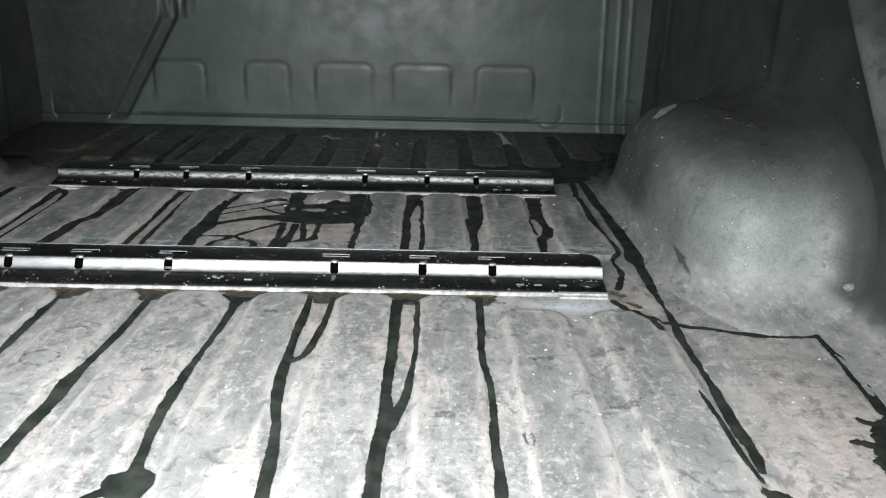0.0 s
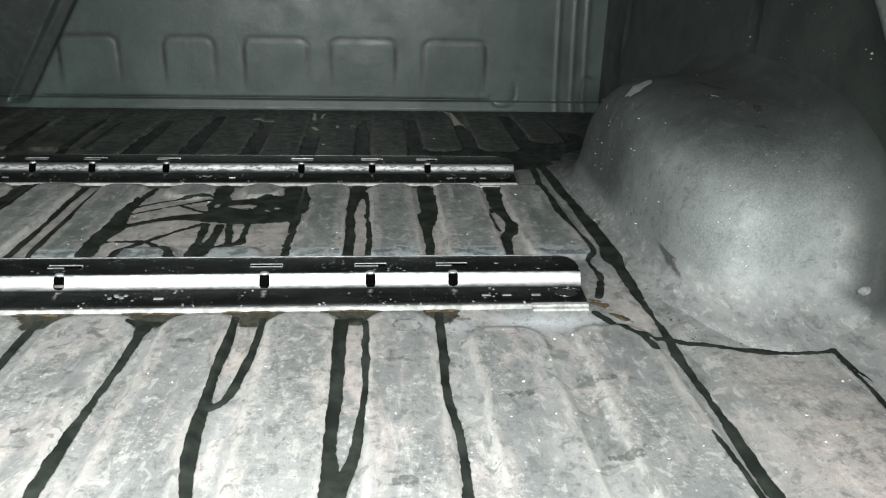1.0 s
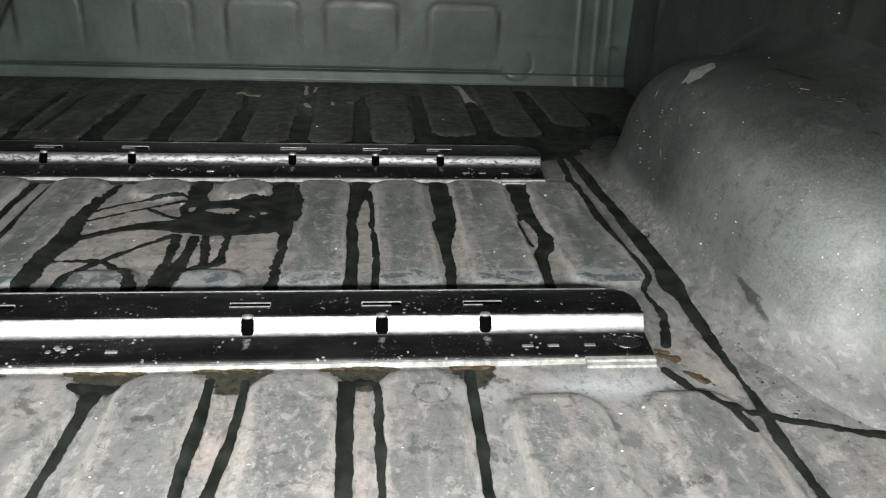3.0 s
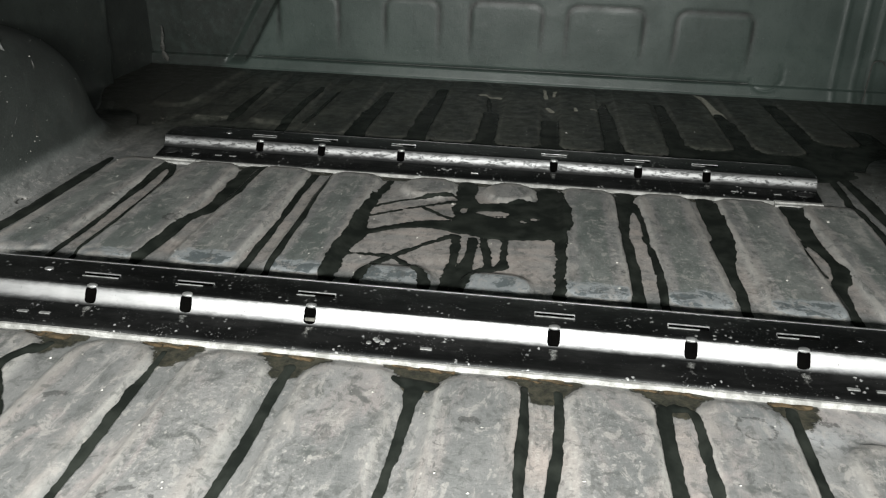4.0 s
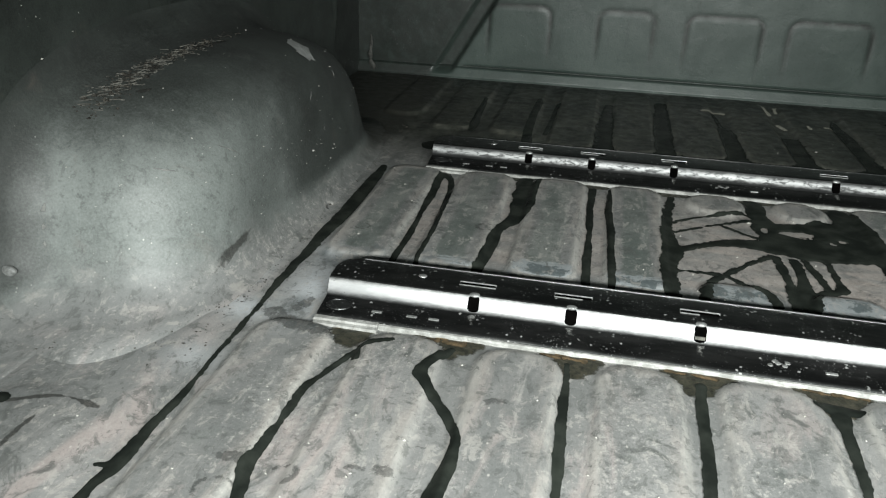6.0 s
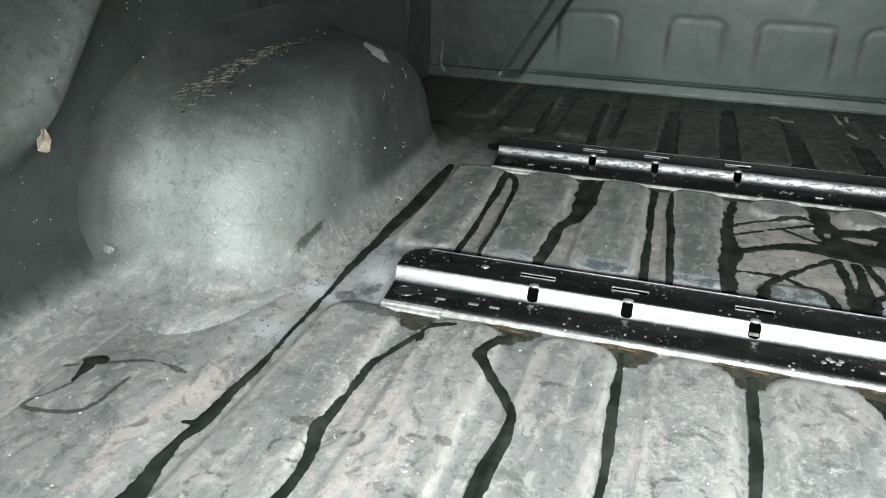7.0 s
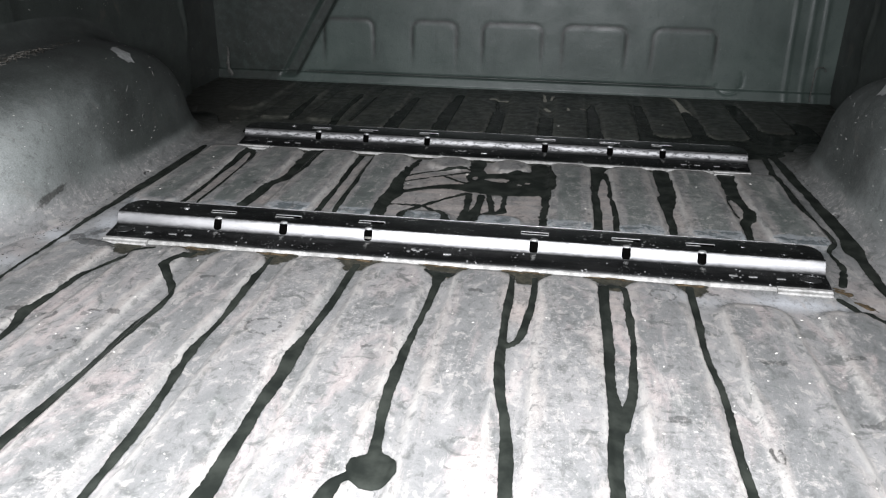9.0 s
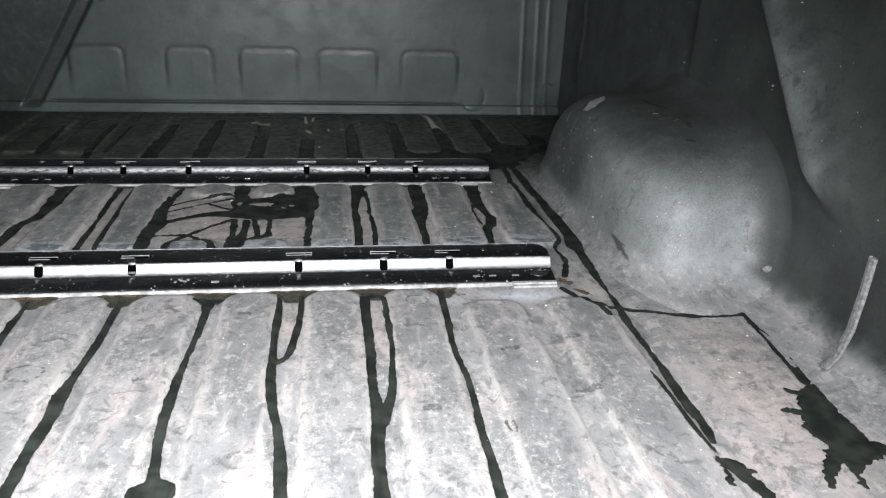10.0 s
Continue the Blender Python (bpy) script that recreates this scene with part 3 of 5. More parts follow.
def pressed_point(theta, s):
    """Inner face, rolled shoulder, steep outer band, and a hollow fillet into the side wall."""
    face_way, band_way = np.clip(s / 0.44, 0, 1), np.clip((s - 0.70) / 0.13, 0, 1)
    roll, hollow = radians(80) * np.clip((s - 0.44) / 0.26, 0, 1), radians(90) * np.clip((s - 0.83) / 0.17, 0, 1)
    rho = 0.66 * face_way + 0.34 * np.sin(roll) / math.sin(radians(80)) + 0.025 * band_way + 0.19 * (1 - np.cos(hollow))
    c, w = np.cos(theta), np.sin(theta)
    y = ARCH_Y + ARCH_A * rho * np.sign(c) * np.abs(c) ** 0.74
    z = ARCH_H * rho * w ** 0.60
    rise = np.clip((z - 0.0075) / 0.105, 0, 1)
    fillet = (1 - np.sqrt(rise)) ** 2
    y = y + np.sign(c) * np.abs(c) ** 6 * np.minimum(rho, 1.0) ** 4 * (0.08 * fillet + 0.07 * (1 - np.cbrt(rise)) ** 3)
    face = 0.748 + 0.020 * np.minimum(z / ARCH_H, 1.0) ** 1.6 - 0.032 * fillet
    depth = 0.112 * (1 - np.cos(roll))
    far = 0.914 - face - 0.112 * (1 - math.cos(radians(80)))
    x = face + depth + far * band_way + 0.0713 * np.sin(hollow)
    return x - wall_foot(z) * smooth((s - 0.66) / 0.30), y, z - 0.008


def wheel_arch(side):
    nt, ns = 110, 110
    t, s = np.meshgrid(0.5 * math.pi * (1 - np.cos(np.linspace(0, math.pi, nt))), np.linspace(0.02, 1.0, ns), indexing="ij")
    x, y, z = arch_point(t, s)
    x = x + 0.0015 * np.sin(11 * y + 5 * z) * np.sin(9 * z + 2) * smooth((1 - s) / 0.3)
    faces = grid_faces(nt, ns)
    root = new("wheel_arch", None)
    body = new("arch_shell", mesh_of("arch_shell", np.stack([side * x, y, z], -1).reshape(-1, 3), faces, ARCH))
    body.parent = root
    # Shade painted in: the dark tone on the arch's top, far half and rim.
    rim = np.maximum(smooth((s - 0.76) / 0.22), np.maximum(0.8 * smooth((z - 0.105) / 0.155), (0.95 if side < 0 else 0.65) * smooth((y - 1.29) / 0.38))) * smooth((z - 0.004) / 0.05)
    body.data.attributes.new("shading_dirt", "FLOAT", "POINT").data.foreach_set("value", rim.ravel())
    body.data.attributes.new("flank", "FLOAT", "POINT").data.foreach_set("value", flank_dirt(x, y).ravel())
    body.data.attributes.new("dust", "FLOAT", "POINT").data.foreach_set("value", (np.exp(-np.maximum(z, 0) / 0.045) * (1 - rim)).ravel())
    body.modifiers.new("thickness", "SOLIDIFY").thickness = 0.004 * side
    return root


def arch_patch(side, name, material, spots, root, label, seed):
    """Thin scuffs lying on the arch: spots of (theta, s, half length, half width, turn)."""
    rnd = random.Random(seed)
    for th, s0, a, b, turn in spots:
        bm = bmesh.new()
        ring = []
        layer = bm.verts.layers.float.new("depth")
        for k in range(16):
            ang = 2 * math.pi * k / 16
            r = 1 + 0.28 * rnd.uniform(-1, 1)
            u, v = a * r * math.cos(ang), b * r * math.sin(ang)
            dth = (u * math.cos(turn) - v * math.sin(turn)) / 0.33
            ds = (u * math.sin(turn) + v * math.cos(turn)) / 0.45
            x, y, z = (float(q) for q in arch_point(np.float64(th + dth), np.float64(s0 + ds)))
            ring.append(bm.verts.new((side * (x - 0.0022), y, z + 0.0022)))
        x, y, z = (float(q) for q in arch_point(np.float64(th), np.float64(s0)))
        mid = bm.verts.new((side * (x - 0.003), y, z + 0.003))
        mid[layer] = 1.0
        for p, q in zip(ring, ring[1:] + ring[:1]):
            bm.faces.new((mid, p, q))
        part(name, bm, material, root, label)


for side in (-1, 1):
    arch = tagged(wheel_arch(side), "rounded grey-green painted steel wheel arch, dusty and scuffed", "wheel arch", "wheel arches")
    arch_patch(side, "dirt", SMUDGE, [(3.03, 0.47, 0.034, 0.008, 0.93), (1.62, 0.775, 0.026, 0.006, 0.5), (1.93, 0.80, 0.020, 0.007, -0.3), (2.12, 0.755, 0.012, 0.005, 0.9)], arch, "dark caked dirt", 21 + side)
    x, y, z = (float(q) for q in arch_point(np.float64(3.068), np.float64(0.94)))
    bm = bmesh.new()
    bmesh.ops.create_uvsphere(bm, u_segments=14, v_segments=8, radius=0.010, matrix=Matrix.Translation((side * x, y + 0.001, z)) @ Matrix.Diagonal((1.2, 0.6, 0.7, 1)))
    part("plug", bm, DULL, arch, "small pale plug")
    arch_patch(side, "scrape", SCRAPE, [(1.34 if side < 0 else 1.375, 0.605, 0.023, 0.021, 0.4)], arch, "pale scraped patch of paint", 3)
    arch_patch(side, "scuff", SCRATCH, [(2.0, 0.42, 0.008, 0.0015, 0.9), (1.5, 0.45, 0.012, 0.0016, 2.2), (1.1, 0.50, 0.010, 0.0014, 1.2), (2.35, 0.52, 0.016, 0.0016, 1.4), (1.25, 0.30, 0.010, 0.0013, 2.0),
                                       (2.6, 0.63, 0.014, 0.0018, 1.5), (2.861, 0.872, 0.009, 0.0028, 0.1), (2.944, 0.872, 0.005, 0.003, 0.1), (3.006, 0.872, 0.004, 0.0026, 0.1), (2.15, 0.36, 0.006, 0.0016, 0.6), (2.4, 0.44, 0.005, 0.0016, 1.9), (2.5, 0.57, 0.004, 0.0016, 0.4), (1.8, 0.33, 0.009, 0.0014, 0.3)], arch, "short pale scratch", 8 + side)


# ---- seat rails ----
FACE_LOW, FACE_HIGH = (0.0404, 0.0138), (0.0510, 0.0318)
SLOTS = [-0.416, -0.295, -0.1425, 0.1425, 0.295, 0.416]


def rail_section(cut, back):
    """The hat section as (y from the lip, z). cut: how far a slot is open here, 0 to 1; back: where the top ends."""
    low, high = FACE_LOW, FACE_HIGH
    mid = ((low[0] + high[0]) / 2, (low[1] + high[1]) / 2)
    a, b = [tuple(m + cut * (e - m) for m, e in zip(mid, end)) for end in (low, high)]
    deep = 0.016 * min(1.0, 4 * cut)
    inner = [a, (a[0] + deep, a[1] - 0.45 * deep), (b[0] + 0.6 * deep, b[1] - 0.5 * deep), b]
    return [(0.0, -0.004), (0.0, 0.0040), (0.0014, 0.0058), (0.004, 0.0070), (0.0345, 0.0114), (0.0382, 0.0124), low, *inner,
            high, (0.0532, 0.0329), (0.0570, 0.0334), (back - 0.005, 0.0346), (back - 0.001, 0.0338), (back, 0.0318), (back + 0.001, -0.006)]


def seat_rail(face):
    root = new("seat_rail", None)
    half = 0.607
    stations = [(-half, 0, 0.086), (-half + 0.003, 0, 0.096), (-half + 0.009, 0, 0.105), (-half + 0.020, 0, 0.110), (-half + 0.034, 0, 0.112)]
    middle = [(x + dx, c, 0.112) for x in SLOTS for dx, c in ((-0.0073, 0), (-0.0072, 0.62), (-0.0062, 0.82), (-0.0040, 0.95), (0.0, 1.0), (0.0040, 0.95), (0.0062, 0.82), (0.0072, 0.62), (0.0073, 0))]
    stations = stations + middle + [(-x, c, b) for x, c, b in stations[::-1]]
    sections = [rail_section(c, b) for _, c, b in stations]
    n = len(sections[0])
    verts = [(x, y + 0.0008 * math.sin(7 * x), z) for (x, _, _), sec in zip(stations, sections) for y, z in sec]
    faces = [[i * n + k, (i + 1) * n + k, (i + 1) * n + k + 1, i * n + k + 1] for i in range(len(stations) - 1) for k in range(n - 1)]
    faces += [list(range(n)), [(len(stations) - 1) * n + k for k in range(n)][::-1]]
    me = mesh_of("channel", verts, faces, RAIL, True)
    me.materials.append(HOLE)
    me.materials.append(face)
    for i in range(len(stations) - 1):
        for k in (5, 6, 7, 8, 9, 10, 11):
            me.polygons[i * (n - 1) + k].material_index = 2
    for i in range(len(stations) - 1):
        if stations[i][1] or stations[i + 1][1]:
            for k in range(7, 10):
                me.polygons[i * (n - 1) + k].material_index = 1
    me.set_sharp_from_angle(angle=radians(32))
    new("channel", me).parent = root
    # pale sealant bead under the lip, uneven along its length
    bm = bmesh.new()
    count, rows = 160, []
    for i in range(count):
        x = -half - 0.002 + (2 * half + 0.004) * i / (count - 1)
        w = 0.0052 + 0.0018 * noise.noise((x * 16, 0, 3)) + 0.0012 * noise.noise((x * 60, 0, 9))
        top = 0.0030 + 0.0010 * noise.noise((x * 11, 4, 3))
        rows.append([bm.verts.new((x, -w + dy * w, z)) for dy, z in ((0.0, -0.009), (0.0, top - 0.0022), (0.40, top), (1.2, top + 0.0004))])
    for a, b in zip(rows, rows[1:]):
        for k in range(3):
            bm.faces.new((a[k], b[k], b[k + 1], a[k + 1]))
    part("sealant_bead", bm, SEALANT, root, "pale uneven sealant bead")
    for i, x in enumerate(SLOTS):
        # Black plate just inside the opening, painted as the slot's shade.
        liner = bmesh.new()
        rings = []
        for inset in (0.0008, 0.0030):
            ring = []
            for a in range(20):
                u, v = math.cos(a * math.pi / 10), math.sin(a * math.pi / 10)
                along = 0.0062 * v + math.copysign(0.0058, v + 1e-6)
                ring.append(liner.verts.new((x + 0.0068 * u, 0.0457 + 0.507 * along + inset * 0.862 - 0.0004, 0.0228 + 0.862 * along - inset * 0.507)))
            rings.append(ring)
        liner.faces.new(rings[0])
        for k in range(20):
            liner.faces.new((rings[0][k], rings[1][k], rings[1][(k + 1) % 20], rings[0][(k + 1) % 20]))
        part("slot", liner, HOLE, root, "dark oblong seat slot")
        bm = bmesh.new()
        bmesh.ops.create_uvsphere(bm, u_segments=14, v_segments=8, radius=0.0070, matrix=Matrix.Translation((x, 0.0528, 0.0318)) @ Matrix.Diagonal((1, 0.62, 0.42, 1)))
        part("latch_tab", bm, BARE, root, "grey steel latch tab")
        bm = bmesh.new()
        layer = bm.verts.layers.float.new("depth")
        grid = [[bm.verts.new((x + 0.0060 * u * (1 - 0.05 * v) + 0.0006 * math.sin(3 * v + i), 0.0365 - 0.0065 * v, 0.0121 - 0.00094 * v)) for u in (-1, 0, 1)] for v in range(4)]
        for v in range(4):
            grid[v][1][layer] = 0.36 - 0.08 * v
        for p, q in zip(grid, grid[1:]):
            for u in (0, 1):
                bm.faces.new((p[u], p[u + 1], q[u + 1], q[u]))
        part("drip_mark", bm, SCRATCH, root, "faint pale run below the slot")
        if i == 2 and face is FACE:
            part("wedge", box(x - 0.0060, x + 0.0062, 0.0424, 0.0470, 0.0142, 0.0200, 0.001), STRAW, root, "beige wedge in the slot")
        # Raised black bar painted as the shaded opening of a slot.
        part("top_slot", box(x - 0.0225, x + 0.0225, 0.0725, 0.0775, 0.0338, 0.0349, 0.0003), HOLE, root, "narrow dark slot")
        part("slot_edge", box(x - 0.0235, x + 0.0235, 0.0776, 0.0790, 0.0338, 0.0362, 0.0004), BARE, root, "bright worn slot edge")
        part("slot_edge", box(x - 0.0235, x + 0.0235 - 0.012 * (i % 3), 0.0709, 0.0721, 0.0336, 0.0350, 0.0004), DULL, root, "bright worn slot edge")
    part("back_edge", box(-half + 0.03, half - 0.03, 0.1082, 0.1104, 0.0338, 0.0350, 0.0004), BARE if face is FACE else RAIL, root, "thin worn back edge")
    for x in (-0.533, -0.488, -0.460, 0.462, 0.492, 0.535, 0.0):
        part("flange_hole", box(x - 0.0066, x + 0.0066, 0.0150, 0.0192, 0.0090, 0.0106, 0.0005), BARE if x == 0.0 else DULL, root, "small pale square in the flange")
    for x, y in ((-0.066, 0.017), (-0.057, 0.022), (-0.060, 0.026), (-0.050, 0.018), (-0.046, 0.025)):
        bm = bmesh.new()
        bmesh.ops.create_cone(bm, cap_ends=True, segments=10, radius1=0.0034, radius2=0.0026, depth=0.0012, matrix=Matrix.Translation((x, y, 0.0113)))
        part("stud", bm, DULL, root, "tiny dull stud")
    for x in (-0.583, 0.580):
        bm = bmesh.new()
        for r0, r1, z in ((0.0150, 0.0168, 0.0112), (0.0168, 0.0150, 0.0120)):
            rings = []
            for r, zz in ((r0, z), ((r0 + r1) / 2, z + 0.0012), (r1, z)):
                rings.append([bm.verts.new((x + r * math.cos(a * math.pi / 16), 0.0195 + 0.8 * r * math.sin(a * math.pi / 16), zz)) for a in range(32)])
            for a, b in zip(rings, rings[1:]):
                for k in range(32):
                    bm.faces.new((a[k], a[(k + 1) % 32], b[(k + 1) % 32], b[k]))
            break
        ring = part("end_hole", bm, RAIL, root, "round end hole with a raised rim")
        bm = bmesh.new()
        bmesh.ops.create_cone(bm, cap_ends=True, segments=28, radius1=0.0152, radius2=0.0152, depth=0.0008, matrix=Matrix.Translation((x, 0.0195, 0.0112)) @ Matrix.Diagonal((1, 0.8, 1, 1)))
        part("hole_shadow", bm, RAIL, ring)
    for x in (-0.49, 0.485, 0.545):
        bm = bmesh.new()
        bmesh.ops.create_uvsphere(bm, u_segments=14, v_segments=8, radius=0.006, matrix=Matrix.Translation((x, 0.082 - 0.02 * (x > 0.5), 0.0340)) @ Matrix.Diagonal((1, 0.8, 0.35, 1)))
        part("rivet", bm, BARE if x < 0 else RAIL, root, "domed rivet")
    for x in (-0.566, 0.566):
        part("end_foot", box(x - 0.041, x + 0.041, -0.0140, -0.0010, -0.009, 0.0016, 0.0014), SEALANT, root, "pale end foot")
        part("end_shim", box(x - 0.041, x + 0.041, -0.0085, -0.0005, 0.0020, 0.0056, 0.0010), SEALANT, root, "pale end shim")
    return root


rail = tagged(seat_rail(FACE), "speckled gloss black steel seat rail with slots, across the floor", "seat rail", "seat rails")
rail.location = (0.0, 1.217, -0.004)
far_rail = tagged(seat_rail(SCUFFED), "speckled gloss black steel seat rail with scuffed face, across the floor", "seat rail", "seat rails")
far_rail.location = (0.0, 1.817, -0.004)


# ---- water, silt and stains ----
def flowing(stroke, steps=4):
    """A stroke with its corners rounded into one flowing curve."""
    if len(stroke) < 3:
        return list(stroke)
    ends = [stroke[0], *stroke, stroke[-1]]
    out = []
    for a, b, c, d in zip(ends, ends[1:], ends[2:], ends[3:]):
        for k in range(steps):
            t = k / steps
            out.append(tuple(0.5 * (2 * q + (r - p) * t + (2 * p - 5 * q + 4 * r - u) * t * t + (3 * q - p - 3 * r + u) * t ** 3) for p, q, r, u in zip(a, b, c, d)))
    return out + [stroke[-1]]


def film(name, strokes, holes=(), material=None, thick=0.0013, ragged=1.0, cell=0.0026, seed=0.0, lift=0.0004, low=False):
    """A thin film lying on the floor. strokes: lists of (x, y, half width); holes: (x, y, rx, ry)."""
    material = material or WATER
    strokes = [flowing(st) for st in strokes]
    segs = [(p, q) for st in strokes for p, q in (zip(st, st[1:]) if len(st) > 1 else [(st[0], st[0])])]
    flat = [p for st in strokes for p in st]
    m = max(p[2] for p in flat) + 0.02
    xa, xb = min(p[0] for p in flat) - m, max(p[0] for p in flat) + m
    ya, yb = min(p[1] for p in flat) - m, max(p[1] for p in flat) + m
    X, Y = np.meshgrid(np.arange(xa, xb, cell), np.arange(ya, yb, cell), indexing="ij")
    f = np.full(X.shape, 1.0)
    wx, wy = X + 0.0016 * np.sin(11 * Y + 7 * seed) * np.sin(23 * Y + seed), Y + 0.003 * np.sin(24 * X + 3 * seed)
    for (x0, y0, w0), (x1, y1, w1) in segs:
        dx, dy = x1 - x0, y1 - y0
        L = dx * dx + dy * dy
        t = np.clip(((wx - x0) * dx + (wy - y0) * dy) / L, 0, 1) if L else np.zeros(X.shape)
        d = np.hypot(wx - x0 - t * dx, wy - y0 - t * dy) - (w0 + t * (w1 - w0))
        k = 0.0012
        h = np.clip(0.5 + 0.5 * (f - d) / k, 0, 1)
        f = f + (d - f) * h - k * h * (1 - h)
    for hx, hy, rx, ry in holes:
        d = (np.hypot((X - hx) / rx, (Y - hy) / ry) - 1) * min(rx, ry)
        f = np.maximum(f, -d)
    f += 0.0003 if material is WATER else 0.0
    if low:
        f = np.maximum(f, 0.001 - floor_height(X, Y, True))
    close = np.argwhere(np.abs(f) < 0.02)
    for i, j in close:
        x, y = X[i, j], Y[i, j]
        if name == "puddle":
            f[i, j] += ragged * (0.0024 * noise.noise((x * 45, y * 35, seed)) + 0.0030 * noise.noise((x * 130, y * 100, seed + 5)) + 0.0018 * noise.noise((x * 300, y * 230, seed + 9)))
            continue
        f[i, j] += ragged * (0.0026 * noise.noise((x * 40, y * 9, seed)) + 0.0016 * noise.noise((x * 70, y * 38, seed + 5)) + 0.0011 * noise.noise((x * 210, y * 150, seed + 9)))
    inside = f < 0
    todo, groups = {tuple(p) for p in np.argwhere(inside)}, []
    while todo:
        heap, group = [todo.pop()], set()
        while heap:
            i, j = heap.pop()
            group.add((i, j))
            for q in ((i + 1, j), (i - 1, j), (i, j + 1), (i, j - 1)):
                if q in todo:
                    todo.remove(q)
                    heap.append(q)
        if len(group) > 12:
            groups.append(group)
    return [film_piece(name, X, Y, f, group, material, thick, lift) for group in groups]


def film_piece(name, X, Y, field, group, material, thick, lift):
    """One connected piece of a film, with its rim cut along the field's zero line."""
    f = np.full(field.shape, 0.001)
    rows, cols = (np.array(k) for k in zip(*group))
    for di in (-1, 0, 1):
        for dj in (-1, 0, 1):
            i, j = np.clip(rows + di, 0, f.shape[0] - 1), np.clip(cols + dj, 0, f.shape[1] - 1)
            f[i, j] = np.maximum(field[i, j], 0.0002)
    f[rows, cols] = field[rows, cols]
    inside = f < 0
    verts, index, faces = [], {}, []

    def vert(key, x, y, v):
        if key not in index:
            index[key] = len(verts)
            verts.append((x, y, v))
        return index[key]

    any_in = inside[:-1, :-1] | inside[1:, :-1] | inside[1:, 1:] | inside[:-1, 1:]
    for i, j in np.argwhere(any_in):
        ring, loop = [(i, j), (i + 1, j), (i + 1, j + 1), (i, j + 1)], []
        for a, b in zip(ring, ring[1:] + ring[:1]):
            fa, fb = f[a], f[b]
            if fa < 0:
                loop.append(vert(a, X[a], Y[a], fa))
            if (fa < 0) != (fb < 0):
                t = fa / (fa - fb)
                key = (min(a, b), max(a, b))
                loop.append(vert(key, X[a] + t * (X[b] - X[a]), Y[a] + t * (Y[b] - Y[a]), 0.0))
        if len(loop) > 2:
            faces.append(loop)
    v = np.array(verts)
    z = floor_height(v[:, 0], v[:, 1]) + (lift + 0.0006 if material is WATER else lift) + thick * smooth(-v[:, 2] / 0.006)
    me = mesh_of(name, np.stack([v[:, 0], v[:, 1], z], 1), faces, material)
    me.attributes.new("depth", "FLOAT", "POINT").data.foreach_set("value", np.clip(-v[:, 2] / (0.009 if material is SILT else 0.004), 0, 1))
    return new(name, me)


def tag_all(pieces, label, category, group):
    for ob in pieces:
        tagged(ob, label, category, group)


def streak(*strokes, holes=(), label="dark trickle of dirty water lying along a floor groove", seed=1.0, ragged=1.15):
    strokes = [[(x, y, (1.0 if y > 1.3 else (0.64 if x > -0.5 else 0.50) + 0.17 * float(smooth((1.12 - y) / 0.5))) * w if w > 0.0065 else w) for x, y, w in stroke] for stroke in strokes]
    for ob in film("water_streak", strokes, holes, seed=seed, ragged=ragged):
        tagged(ob, label, "water streak", "water streaks on the floor")


def puddle(*strokes, holes=(), label="dark puddle of dirty water spread on the floor", seed=1.0, ragged=1.3):
    strokes = [[(x, y, w * (0.88 if w < 0.012 and y > 1.3 else 1.0)) for x, y, w in stroke] for stroke in strokes]
    for ob in film("puddle", strokes, holes, seed=seed, ragged=ragged):
        tagged(ob, label, "puddle", "puddles on the floor")


# near field, groove by groove
streak([(0.391, 1.198, 0.009), (0.388, 1.09, 0.008), (0.385, 1.0, 0.009), (0.390, 0.90, 0.009), (0.387, 0.72, 0.009), (0.385, 0.45, 0.010)], seed=1)
streak([(0.255, 1.176, 0.014), (0.257, 1.01, 0.012), (0.257, 0.875, 0.011), (0.256, 0.80, 0.011), (0.253, 0.74, 0.012), (0.252, 0.45, 0.011)],
       [(0.27, 1.182, 0.012), (0.288, 1.165, 0.008), (0.290, 1.016, 0.007), (0.284, 0.904, 0.006), (0.265, 0.81, 0.007)], seed=2, label="forked trickle of dirty water in a floor groove")
streak([(0.113, 1.19, 0.009), (0.114, 1.049, 0.009), (0.115, 0.927, 0.009), (0.129, 0.807, 0.009), (0.142, 0.677, 0.009), (0.15, 0.45, 0.009)],
       [(0.148, 1.187, 0.007), (0.148, 1.09, 0.006), (0.137, 0.996, 0.006), (0.117, 0.968, 0.007)], seed=3, label="forked trickle of dirty water in a floor groove")
streak([(-0.02, 1.178, 0.016), (0.016, 1.178, 0.014)], [(-0.003, 1.165, 0.018), (-0.004, 1.12, 0.010), (-0.007, 1.027, 0.009), (-0.013, 0.877, 0.009), (-0.008, 0.76, 0.008), (-0.005, 0.722, 0.010), (-0.001, 0.704, 0.021), (-0.001, 0.694, 0.034), (-0.002, 0.689, 0.030)], [(-0.012, 0.685, 0.008), (-0.028, 0.668, 0.007), (-0.034, 0.650, 0.011), (-0.040, 0.6, 0.010), (-0.042, 0.45, 0.010)], seed=4,
       label="trickle of dirty water ending in a fan-shaped pool")
streak([(-0.146, 1.185, 0.012), (-0.146, 1.10, 0.011), (-0.150, 0.984, 0.010), (-0.155, 0.90, 0.014), (-0.155, 0.839, 0.012), (-0.158, 0.705, 0.010), (-0.157, 0.62, 0.013), (-0.155, 0.45, 0.011)], seed=5)
streak([(-0.294, 1.19, 0.007), (-0.290, 1.083, 0.009), (-0.288, 0.97, 0.008), (-0.288, 0.868, 0.009), (-0.276, 0.726, 0.008), (-0.275, 0.606, 0.009), (-0.275, 0.45, 0.010)], seed=6)
